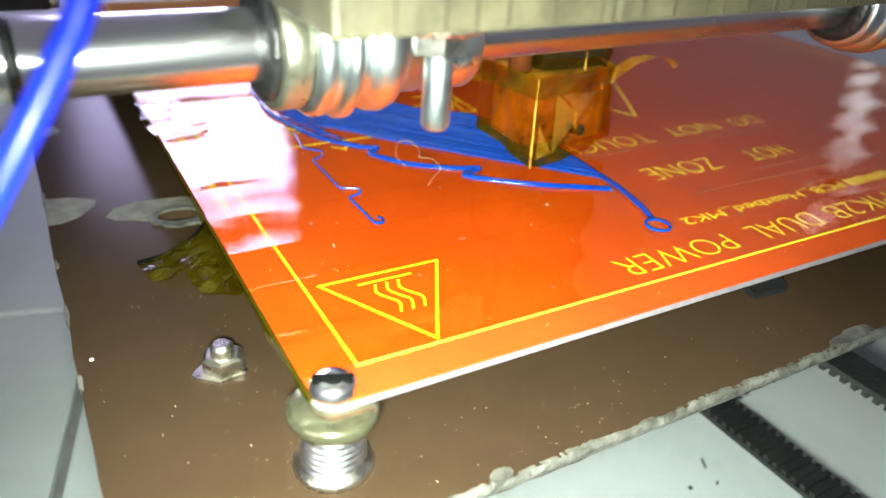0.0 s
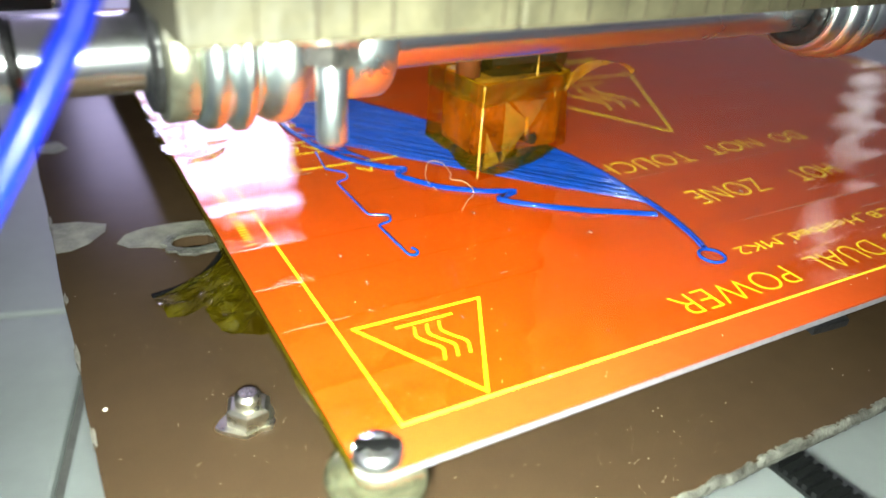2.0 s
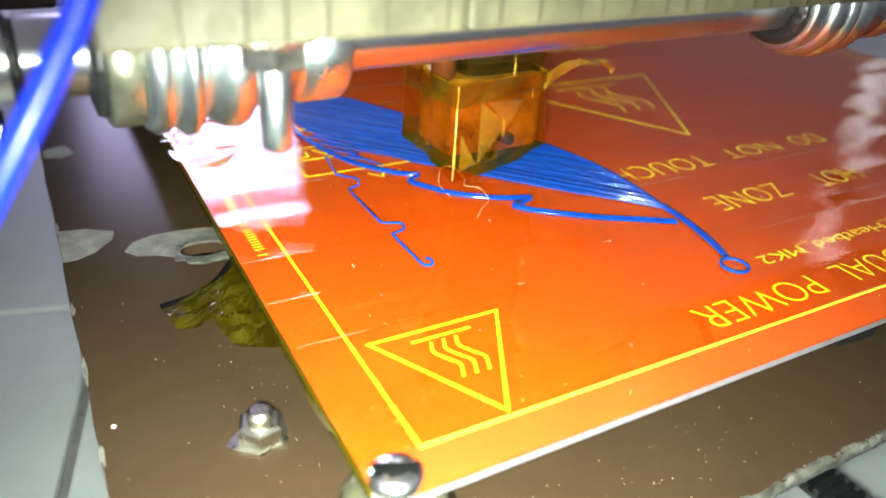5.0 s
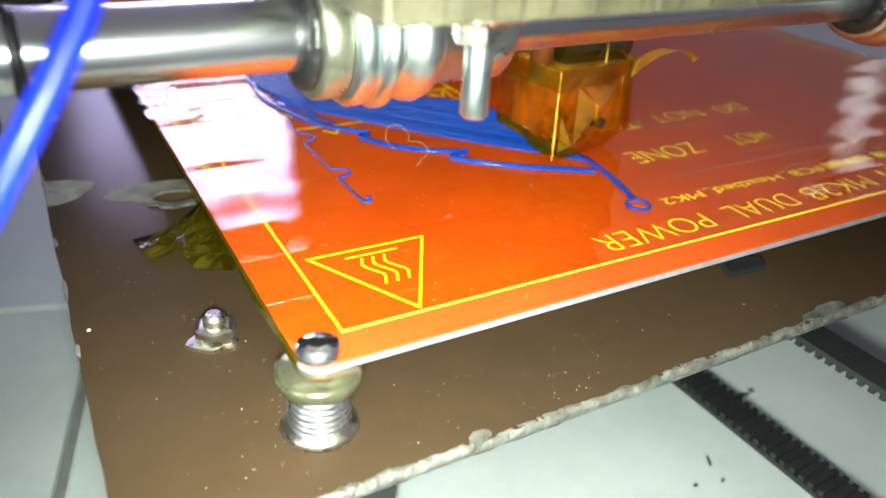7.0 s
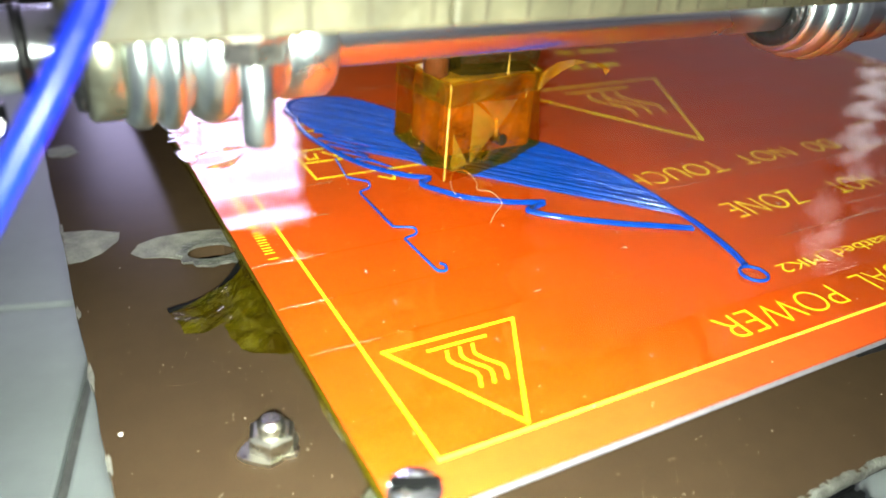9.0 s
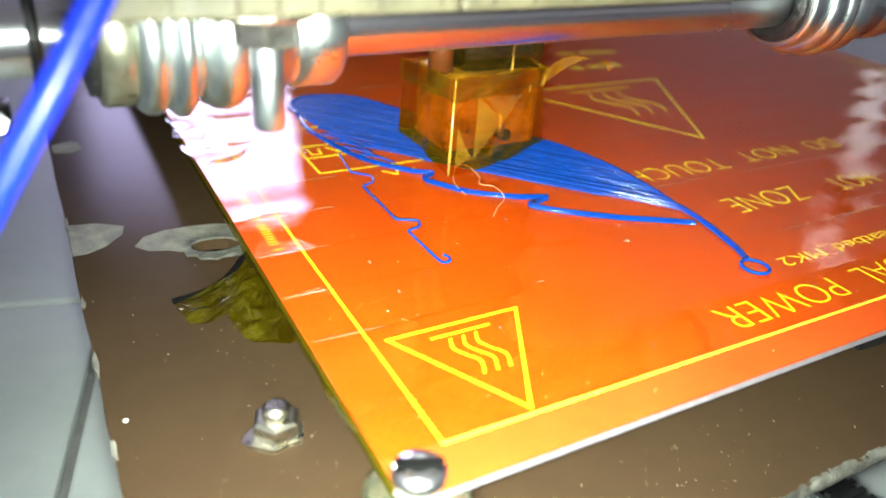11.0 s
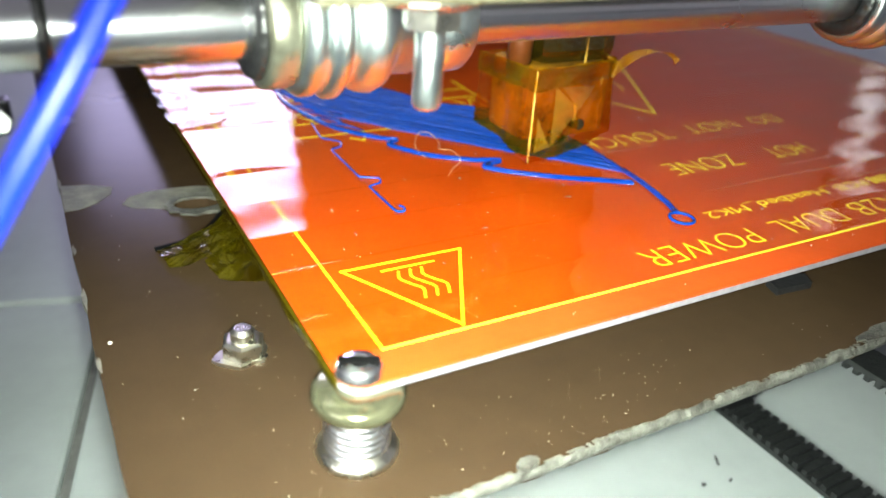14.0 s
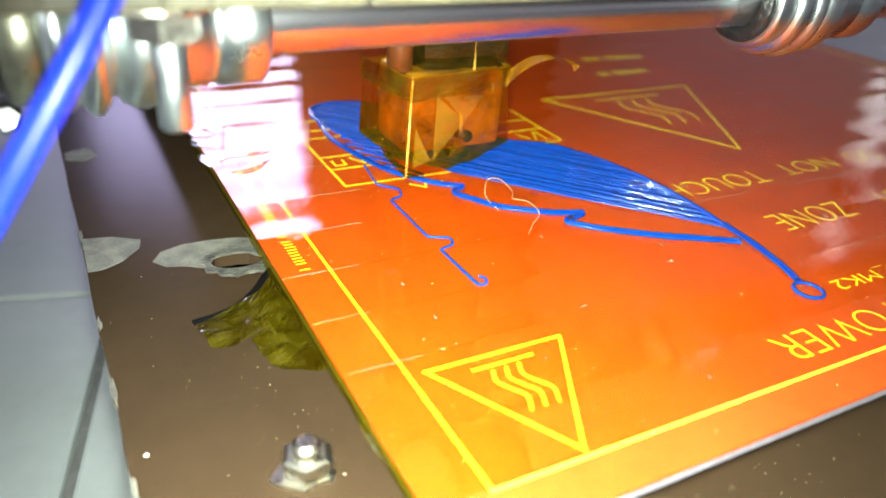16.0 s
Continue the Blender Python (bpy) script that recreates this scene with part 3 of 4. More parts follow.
# raised seams and bubbles in the tape, their reflections helped by a pale body
for x0, x1, y in ((26.5, 27.6, 22.0), (46.0, 47.0, 27.0), (-6.0, 3.0, 20.6), (-6.5, 14.0, 65.0), (-6.5, 9.0, 53.7), (-6.5, 12.0, 76.6), (-6.0, 10.0, 88.0), (40.0, 52.0, 99.5), (38.0, 52.0, 111.5), (-6.5, 4.0, 42.2), (-6.5, 1.0, 31.0), (88, 118, 41.2), (97, 118, 24.5), (66, 80, 41.5), (100, 150, 15.6), (75, 130, 20.4)):
    bm = bmesh.new()
    pts = [((x0 + (x1 - x0) * k / 12) * MM, (y + 0.25 * noise.noise((k * 0.6, y, 0))) * MM, -0.00008) for k in range(13)]
    tube(bm, pts, 0.00010, 6, 0.6)
    part("tape_crease", bm, M_CREASE, bed)
bm = bmesh.new()
rng = random.Random(21)
for i in range(170):
    x, y = rng.uniform(-4, 120), rng.uniform(-3, 75)
    r = rng.uniform(0.04, 0.09)
    bmesh.ops.create_icosphere(bm, subdivisions=1, radius=r * MM, matrix=Matrix.Translation((x * MM, y * MM, -0.0001)) @ Matrix.Diagonal((1, 1, 0.6, 1)))
tagged(part("dust", bm, M_DUST, bed, "specks of dust on the tape"), kind="stuff")
for k, pts in enumerate(([(-7.6, 81.8), (-2.0, 84.6), (4.8, 85.4)], [(-4.6, 78.2), (0.0, 78.8), (3.2, 81.9)])):
    bm = bmesh.new()
    line = curve_points([(*q, 0) for q in pts], 6)
    cols = []
    for i, q in enumerate(line):
        w = math.sin(math.pi * (i + 0.4) / len(line))
        cols.append([bm.verts.new(((q.x + 0.1 * d) * MM, (q.y + d * 0.75 * w) * MM, (0.02 + hgt * w) * MM)) for d, hgt in ((-1, 0), (-0.35, 0.30), (0.1, 0.42), (1, 0.02))])
    for a, b in zip(cols, cols[1:]):
        for q in range(3):
            bm.faces.new((a[q], b[q], b[q + 1], a[q + 1]))
    part("tape_fold", bm, M_FOLD, bed, "raised fold in the tape", True)
rng = random.Random(33)
bm = bmesh.new()
bmesh.ops.create_icosphere(bm, subdivisions=2, radius=1.0, matrix=Matrix.Diagonal((0.00022, 0.0005, 0.00016, 1)))
bubble = part("tape_bubble", bm, M_CREASE, bed, "", True)
bubble.location = (0.0470, 0.0270, -0.00005)
for i in range(26):
    ob = new("tape_bubble", bubble.data)
    ob.parent = bed
    k = rng.uniform(0.4, 1.0)
    ob.location, ob.scale = (rng.uniform(0.006, 0.10), rng.uniform(0.004, 0.062), -0.00005), (k, k * rng.uniform(0.8, 1.5), k)
# tape folded down over the side edge
bm = bmesh.new()
pr = []
for k in range(90):
    y = FRONT + 0.002 + (B1 - FRONT - 0.002) * k / 89
    w = noise.noise((y * 120, 3, 0)) * 0.0005
    pr.append([bm.verts.new(v) for v in ((B0 - 0.00004, y, -0.00012), (B0 - 0.0003 + w * 0.3, y, -0.0009), (B0 - 0.0002 + w, y, -0.0022 + w))])
for a, b in zip(pr, pr[1:]):
    for j in range(2):
        bm.faces.new((a[j], b[j], b[j + 1], a[j + 1]))
part("folded_tape", bm, M_SCRAP, bed, "amber tape folded over the side", True)

# crumpled tape ends that stick out over the side edge
for k, (x, y, w, l, turn) in enumerate(((-4.2, 84.0, 8.0, 6.0, 10), (-5.2, 92.0, 6.0, 4.5, -8), (-3.5, 99.0, 8.0, 6.0, 14), (-4.6, 107.0, 5.5, 5.0, -4))):
    bm = bmesh.new()
    m = pose(x * MM, y * MM, 0.0002, 0, 0, turn)
    grid = [[bm.verts.new(m @ Vector(((i / 9 - 0.5) * w * MM, (j / 7 - 0.5) * l * MM * (1 + 0.25 * noise.noise((i * 0.7, k * 3.1, 0))), (0.25 + 0.5 * noise.noise((i * 0.55, j * 0.9, k * 5.0))) * MM))) for j in range(8)] for i in range(10)]
    for i in range(9):
        for j in range(7):
            bm.faces.new((grid[i][j], grid[i + 1][j], grid[i + 1][j + 1], grid[i][j + 1]))
    part("crumpled_tape", bm, M_CREASE, bed, "crumpled clear tape end", True)

# ---- loose tape between bed and plate, with its shadow as a strip ----
scrap = thing("tape_scrap", "crumpled amber tape scrap lying on the brown plate", "tape")


def scrap_film(outline, cx, cy, base, seed):
    """A crumpled piece of film that rises from the plate towards the bed."""
    bm = bmesh.new()
    rings = []
    for f in (1.0, 0.85, 0.7, 0.55, 0.4, 0.2):
        ring = []
        for i, (x, y) in enumerate(outline):
            for k in range(4):
                nx, ny = outline[(i + 1) % len(outline)]
                xx, yy = x + (nx - x) * k / 4, y + (ny - y) * k / 4
                if f == 1.0:
                    xx, yy = xx + 0.25 * noise.noise((xx, yy, seed)), yy + 0.25 * noise.noise((yy, xx, seed))
                xx, yy = cx + (xx - cx) * f, cy + (yy - cy) * f
                rise = base + max(0, (xx + 17) / 14) * 3.4 + 1.1 * noise.noise((xx * 0.42, yy * 0.42, seed)) * min(1, (1.1 - f) * 4)
                ring.append(bm.verts.new((xx * MM, yy * MM, PLATE_TOP + max(0.15, rise) * MM)))
        rings.append(ring)
    for a, b in zip(rings, rings[1:]):
        for i in range(len(a)):
            j = (i + 1) % len(a)
            bm.faces.new((a[i], a[j], b[j], b[i]))
    bm.faces.new(rings[-1])
    return bm


part("film", scrap_film([(-16.9, 51.1), (-16.3, 48.0), (-15.9, 45.0), (-13.5, 43.2), (-10.8, 43.5), (-9.4, 42.2), (-3.0, 45.5), (-1.0, 52.0), (-3.0, 57.0), (-7.0, 53.5), (-12.0, 51.8)], -8.5, 48.0, 0.5, 4), M_SCRAP, scrap)
part("film", scrap_film([(-10.8, 43.7), (-10.6, 40.4), (-10.0, 37.3), (-9.2, 35.1), (-5.6, 32.3), (-3.0, 31.0), (-1.0, 30.5), (-1.0, 48.0), (-5.0, 46.0)], -5.5, 39.0, 0.15, 9), M_SCRAP, scrap)
# flattened black strand that imitates the shadow behind the tape scrap
scrap_shadow = thing("cable", "thin black strip standing in for the tape scrap's shadow", "cable")
bm = tube(bmesh.new(), curve_points(mm([(-16.9, 52.0, -10.6), (-13.0, 52.6, -10.5), (-9.4, 54.2, -10.4), (-6.2, 57.4, -10.2), (-2.8, 61.2, -9.8), (5.0, 64.0, -9.0)])), 0.00055, 8, 0.6)
part("scrap_shadow", bm, M_MATT, scrap_shadow, "", True)

# ---- levelling screw with spring, and a nut ----
screw = thing("levelling_screw", "slotted levelling screw with spring and washer at the bed corner", "screw")
AX = (-4.3 * MM, -3.1 * MM)
bm = bmesh.new()
prof = [(0.0, 1.75), (1.2, 1.7), (2.0, 1.5), (2.5, 1.1), (2.65, 0.6), (2.65, 0.15), (2.4, 0.0), (0, 0.0)]
lathe(bm, mm(prof), pose(*AX, 0), 40)
for v in bm.verts:
    dx, dy = v.co.x - AX[0], v.co.y - AX[1]
    if abs(dx * 0.34 + dy * 0.94) < 0.00045 and v.co.z > 0.0011:
        v.co.z = 0.0011
head = part("head", bm, M_STEEL, screw, "slotted steel screw head")
# the slot's inner shade as a matt black bar
bm = bmesh.new()
box(bm, -0.00225, -0.0006, 0.0011, 0.00225, 0.0006, 0.00182)
bm.transform(pose(*AX, 0, 0, 0, -24))
part("slot_shade", bm, M_MATT, head)
bm = bmesh.new()
lathe(bm, mm([(1.7, -1.62), (4.6, -1.7), (5.2, -2.1), (5.35, -2.9), (4.9, -3.9), (3.9, -4.7), (1.7, -5.0), (1.7, -1.62)]), pose(*AX, 0), 40)
part("washer", bm, M_NYLON, screw, "yellowed cup washer", True)
bm = bmesh.new()
lathe(bm, mm([(0, 0), (1.5, 0), (1.5, -14), (0, -14)]), pose(*AX, 0), 20)
part("shank", bm, M_ZINC, screw, "", True)
bm = bmesh.new()
turns = 6.3
tube(bm, [(AX[0] + 0.0035 * math.cos(2 * math.pi * turns * k / 150), AX[1] + 0.0035 * math.sin(2 * math.pi * turns * k / 150), (-4.6 - 5.9 * k / 150) * MM) for k in range(151)], 0.00042, 8)
part("spring", bm, M_STEEL, screw, "bright coil spring", True)
bm = bmesh.new()
lathe(bm, mm([(1.6, -7.6), (2.6, -7.7), (3.0, -8.3), (3.1, -9.4), (4.5, -9.9), (4.9, -10.5), (4.8, -11.0), (1.6, -11.0), (1.6, -7.6)]), pose(*AX, 0), 36)
part("seat", bm, M_ZINC, screw, "domed steel spring seat", True)

nut = thing("hex_nut", "zinc hex nut on a bolt end through the brown plate", "nut")
NX, NY = -11.3 * MM, 19.3 * MM


def hex_body(bm, r, z0, z1, m, turn=10):
    prof = [(0, z1), (r * 0.80, z1), (r * 0.98, z1 - r * 0.1), (r, z1 - r * 0.16), (r, z0 + 0.0001), (0, z0)]
    return lathe(bm, prof, m @ pose(0, 0, 0, 0, 0, turn), 6)


part("nut", hex_body(bmesh.new(), 0.0029, PLATE_TOP + 0.0004, PLATE_TOP + 0.0028, pose(NX, NY, 0)), M_ZINC, nut)
bm = bmesh.new()
lathe(bm, [(0, PLATE_TOP + 0.0044), (0.0011, PLATE_TOP + 0.0044), (0.0016, PLATE_TOP + 0.0039), (0.0016, PLATE_TOP - 0.004), (0, PLATE_TOP - 0.004)], pose(NX, NY, 0), 20)
part("bolt_end", bm, M_ZINC, nut)
bm = slab(bmesh.new(), [(NX + x, NY + y) for x, y in mm(blob(-0.2, -0.1, 3.5, 3.0, 20, 0.16, 0, 44))], PLATE_TOP, PLATE_TOP + 0.0005)
part("washer", bm, M_ZINC, nut)

# ---- the blue print ----
printed = thing("printed_feather", "blue plastic feather outline being printed on the bed", "print")
FILL = [(18.0, 95.0), (17.5, 101.5), (19.3, 105.8), (23.0, 108.0), (28.5, 107.4), (34.0, 104.0), (41.0, 91.5), (49.1, 77.5), (57.0, 71.9), (61.7, 62.7), (64.3, 51.4), (64.6, 41.3), (63.7, 31.6), (47.5, 48.6), (31.6, 66.4), (21.5, 78.0)]


def crossings(poly, n, c):
    """Where the line n . p = c crosses a closed outline."""
    out = []
    for a, b in zip(poly, poly[1:] + poly[:1]):
        da, db = n.dot(Vector(a)) - c, n.dot(Vector(b)) - c
        if (da < 0) != (db < 0):
            out.append(Vector(a).lerp(Vector(b), da / (da - db)))
    return out


rib = Vector((31.6, -34.6)).normalized()
nrm = Vector((-rib.y, rib.x))
smooth_fill = [tuple(p[:2]) for p in curve_points([(*p, 0) for p in FILL[:13]], 5)] + FILL[13:]
cs = [nrm.dot(Vector(p)) for p in smooth_fill]
bm = bmesh.new()
rng = random.Random(8)
c = min(cs) + 0.2
while c < max(cs):
    pts = sorted(crossings(smooth_fill, nrm, c), key=lambda p: p.dot(rib))
    for a, b in zip(pts[::2], pts[1::2]):
        if (b - a).length > 0.8:
            k = max(2, int((b - a).length / 1.3))
            lift = rng.uniform(0, 0.10)
            line = [a.lerp(b, i / k) + nrm * rng.uniform(-0.035, 0.035) for i in range(k + 1)]
            tube(bm, [(p.x * MM, p.y * MM, (0.14 + lift + rng.uniform(-0.035, 0.045)) * MM) for p in line], 0.00021, 8, 0.95)
    c += rng.choice((0.46, 0.5, 0.56, 0.8, 1.1)) + rng.uniform(-0.06, 0.06)
part("base_layer", slab(bmesh.new(), [(p[0] * MM, p[1] * MM) for p in smooth_fill[::2]], 0.00002, 0.00026), material("dull_blue_first_layer", (0.0005, 0.030, 0.21), 0.5, scale=400, vary=0.3, bump=0.3, spec=0.12), printed)
tagged(part("infill", bm, M_PLA, printed, "closely laid straight blue strands", True), kind="stuff")
for k, off in enumerate((0.0, 0.5)):
    loop = [Vector((*p, 0)) for p in smooth_fill[:61]]
    mid = Vector((42, 72, 0))
    bm = tube(bmesh.new(), [(p + (mid - p).normalized() * off) * MM + Vector((0, 0, 0.0002)) for p in loop], 0.00034, 8, 0.8)
    part("outline", bm, M_PLA, printed, "", True)
VANE = [(17.6, 96.0), (16.9, 88.0), (18.2, 80.0), (20.6, 71.5), (23.4, 66.6), (27.3, 62.0), (30.3, 60.0), (27.6, 58.4), (29.6, 54.6), (32.6, 50.6), (38.9, 46.3), (44.0, 44.3), (40.0, 43.2), (39.8, 42.2), (43.2, 38.8), (50.6, 33.6), (56.0, 30.6), (61.6, 27.4)]
for k, off in enumerate((-0.3, 0.32)):
    bm = tube(bmesh.new(), [Vector((p[0] + off * 0.6, p[1] + off, 0.22)) * MM for p in curve_points([(*p, 0) for p in VANE], 5)], 0.00036, 8, 0.85)
    part("outline", bm, M_PLA, printed, "", True)
for x0, y0, x1, y1 in ((28.0, 61.5, 30.0, 59.9), (40.2, 43.4, 43.6, 44.0), (39.9, 42.9, 42.8, 43.7), (27.8, 58.9, 29.6, 59.6)):
    part("blob", tube(bmesh.new(), [(x0 * MM, y0 * MM, 0.0002), (x1 * MM, y1 * MM, 0.0002)], 0.0005, 8, 0.7), M_PLA, printed, "", True)
for off in (-0.35, 0.25):
    bm = tube(bmesh.new(), [Vector((p.x + off, p.y + off * 0.2, 0.2)) * MM for p in curve_points([(63.9, 33.0, 0), (63.3, 26.7, 0), (61.8, 19.8, 0), (60.3, 15.4, 0)], 6)], 0.00034, 8, 0.8)
    part("stem", bm, M_PLA, printed, "", True)
ring = [((59.4 + 1.95 * math.cos(a)) * MM, (13.0 + 2.05 * math.sin(a)) * MM, 0.00022) for a in [2 * math.pi * i / 32 for i in range(32)]]
part("ring", tube(bmesh.new(), ring, 0.00032, 8, 0.8, True), M_PLA, printed, "", True)
TRACE = [(17.9, 73.6), (16.9, 66.5), (17.2, 65.0), (18.9, 63.2), (19.4, 62.2), (18.7, 60.2), (16.7, 59.2), (16.4, 58.0), (16.4, 52.0), (16.4, 46.6), (16.8, 45.6), (18.9, 44.6), (19.3, 43.8), (18.6, 42.4), (16.6, 41.7), (16.4, 40.6), (16.5, 35.0), (16.6, 31.9), (17.1, 31.2), (17.9, 31.3), (18.3, 32.4), (17.9, 33.2)]
bm = tube(bmesh.new(), [Vector((p.x, p.y, 0.15)) * MM for p in curve_points([(*p, 0) for p in TRACE], 4)], 0.00024, 8, 0.75)
part("skirt_line", bm, M_PLA, printed, "", True)
for a, b in (((18.5, 84.5), (25, 75.5)), ((19.2, 81), (24.0, 73.0)), ((20.0, 77.0), (24.6, 69.5)), ((19.0, 88.0), (26.0, 79.0)), ((21.5, 72.5), (26.0, 66.5))):
    part("stray_strand", tube(bmesh.new(), [(a[0] * MM, a[1] * MM, 0.0002), ((a[0] + b[0]) / 2 * MM, (a[1] + b[1]) / 2 * MM, 0.0005), (b[0] * MM, b[1] * MM, 0.0002)], 0.0003, 6, 0.7), M_PLA, printed, "", True)
hair = thing("plastic_hair", "fine curled plastic string lying on the print", "string")
bm = tube(bmesh.new(), curve_points(mm([(31.3, 50.0, 0.1), (31.2, 54.0, 0.8), (33.4, 57.4, 2.0), (35.6, 57.0, 2.0), (36.0, 53.6, 1.2), (34.8, 51.4, 1.0), (36.6, 49.6, 1.0), (36.4, 46.0, 0.6), (33.6, 43.6, 0.3), (31.4, 41.4, 0.1)])), 0.00007, 5)
part("string", bm, M_HAIR, hair, "", True)

# ---- the gantry: rods that stand still ----
ROD_Y, ROD_Z = 18.0 * MM, 33.0 * MM
ALONG = Matrix.Translation((0, ROD_Y, ROD_Z)) @ Matrix.Rotation(radians(AXIS), 4, "Z") @ Matrix.Rotation(radians(90), 4, "Y")
rod = thing("guide_rod", "polished round steel guide rod of the print carriage", "rod")
part("bar", lathe(bmesh.new(), [(0, -0.23), (0.0037, -0.23), (0.004, -0.2295), (0.004, 0.462), (0, 0.462)], ALONG, 48), M_STEEL, rod, "", True)
part("collar", lathe(bmesh.new(), [(0.0039, -0.0290), (0.0043, -0.0290), (0.0043, -0.0279), (0.0039, -0.0279)], ALONG, 48), M_SEAL, rod, "black ring on the rod", True)
rear = thing("guide_rod", "dark rear guide rod of the print carriage", "rod")
REAR = Matrix.Translation((0, 0.056, 0.045)) @ ALONG
part("bar", lathe(bmesh.new(), [(0, -0.23), (0.004, -0.23), (0.004, 0.462), (0, 0.462)], REAR, 32), M_STEEL, rear, "", True)
for nm, x0, x1 in (("end_block", -0.235, -0.215), ("end_block", 0.45, 0.47)):
    blk = thing(nm, "black plastic block that holds the guide rods", "bracket", "rod end blocks")
    bm = bmesh.new()
    box(bm, x0, 0.004, 0.018, x1, 0.088, 0.088, 0.002)
    part("body", bm, M_BLACK, blk)
    bm = bmesh.new()
    box(bm, x0 + 0.004, 0.092, Z_TILE, x1 - 0.004, 0.108, 0.10, 0.002)
    box(bm, x0 + 0.004, 0.086, 0.02, x1 - 0.004, 0.094, 0.046)
    part("upright", bm, M_BLACK, blk)
clamp = thing("frame_clamp", "black clamp with a nickel bolt end behind the rod", "clamp")
part("body", box(bmesh.new(), -0.200, 0.110, 0.0182, -0.0197, 0.122, 0.060, 0.001), M_BLACK, clamp)
part("foot", box(bmesh.new(), -0.200, 0.112, Z_TILE, -0.190, 0.120, 0.0182), M_BLACK, clamp)
part("bolt_end", lathe(bmesh.new(), [(0, -0.004), (0.0016, -0.004), (0.0016, 0.0012), (0.0012, 0.0018), (0, 0.0018)], Matrix.Translation((-0.0197, 0.1120, 0.0198)) @ Matrix.Rotation(radians(90), 4, "Y"), 16), M_ZINC, clamp)
stray = thing("frame_bolt", "nickel hex bolt in a black bracket beside the plate", "bolt")
FB = Matrix.Translation((-0.0395, 0.160, -0.0235)) @ Matrix.Rotation(radians(70), 4, "X")
part("head", hex_body(bmesh.new(), 0.0042, 0, 0.0035, FB), M_DARKSTEEL, stray)
part("shank", lathe(bmesh.new(), [(0, 0), (0.002, 0), (0.002, -0.018), (0, -0.018)], FB, 16), M_ZINC, stray)
bm = box(bmesh.new(), -0.150, 0.166, -0.0275, -0.036, 0.172, -0.0195, 0.001)
box(bm, -0.150, 0.1655, Z_TILE, -0.142, 0.1725, -0.0195)
part("bracket", bm, M_BLACK, stray)

# ---- the carriage on its bearings ----
carriage = thing("print_carriage", "plywood carriage on chromed linear bearings", "carriage")


def bearing(x0, length, ring):
    r = 0.0078
    pr = [(r - 0.0004, 0.0034), (r + 0.0002, 0.0036), (r + 0.0008, 0.0044), (r + 0.0008, 0.0054), (r + 0.0003, 0.0061), (r - 0.0001, 0.0064),
          (r + 0.0007, 0.0068), (r + 0.0013, 0.0074), (r + 0.0013, 0.0082), (r + 0.0006, 0.0088), (r - 0.0005, 0.0093), (r - 0.0006, 0.0099),
          (r + 0.0002, 0.0104), (r + 0.0008, 0.0114), (r + 0.0010, 0.0126), (r + 0.0006, 0.0137), (r - 0.0004, 0.0145), (r - 0.0010, 0.0152),
          (r - 0.0008, length - 0.0062), (r - 0.0012, length - 0.0060), (r - 0.0012, length - 0.0050), (r - 0.0008, length - 0.0048), (r - 0.0008, length - 0.0004), (r - 0.0011, length), (0.0041, length)]
    m = ALONG @ Matrix.Translation((0, 0, x0))
    body = part("bearing", lathe(bmesh.new(), pr, m, 56), M_CHROME, carriage, "chromed linear bearing with bulged rings", True)
    part("seal", lathe(bmesh.new(), [(0.0041, -0.0008), (0.0050, -0.0011), (0.0062, -0.0008), (0.0065, 0.0002), (0.0041, 0.0002)], m, 40), M_SEAL, body, "black rubber seal", True)
    part("end_ring", lathe(bmesh.new(), [(0.0041, 0.0004), (0.0066, 0.0), (r - 0.0007, 0.0001), (r - 0.0003, 0.0005), (r - 0.0003, 0.0030), (r - 0.0005, 0.0034), (0.0041, 0.0035)], m, 48), ring, body, "plain end ring", True)
    return body


M_YELLOWED = material("yellowed_metal", (0.34, 0.34, 0.25), 0.3, 0.9, scale=500, vary=0.3, bump=0.1)
bearing(-0.0038, 0.0250, M_YELLOWED)
bearing(0.0985, 0.0258, M_CHROME)
DECK = 0.0392
bm = box(bmesh.new(), -0.0055, -0.0072, DECK, 0.0240, 0.0120, DECK + 0.0125, 0.0005)
box(bm, 0.0242, -0.0072, DECK, 0.150, -0.0025, DECK + 0.0125, 0.0005)
deck = part("deck", bm, M_PLY, carriage, "pale plywood deck with saw marks on its edge")
M_SAW = material("burnt_saw_marks", (0.035, 0.027, 0.012), 0.8)
rng = random.Random(14)
x = 0.0
while x < 0.148:
    w = rng.uniform(0.00012, 0.0004)
    part("saw_mark", box(bmesh.new(), x, -0.00735, DECK + 0.0004, x + w, -0.0070, DECK + rng.uniform(0.004, 0.012)), M_SAW, deck)
    x += rng.uniform(0.0022, 0.006)
bm = box(bmesh.new(), -0.0045, 0.0125, 0.0385, 0.0060, 0.030, 0.058, 0.0012)
box(bm, -0.0030, 0.0118, 0.0395, -0.0012, 0.0130, 0.058, 0.0004)
part("clamp", bm, M_CLAMP, carriage, "yellowed plastic clamp over the bearing")
part("arm", box(bmesh.new(), 0.056, -0.0060, 0.0519, 0.0745, 0.060, 0.0545, 0.0004), M_PLY, carriage)
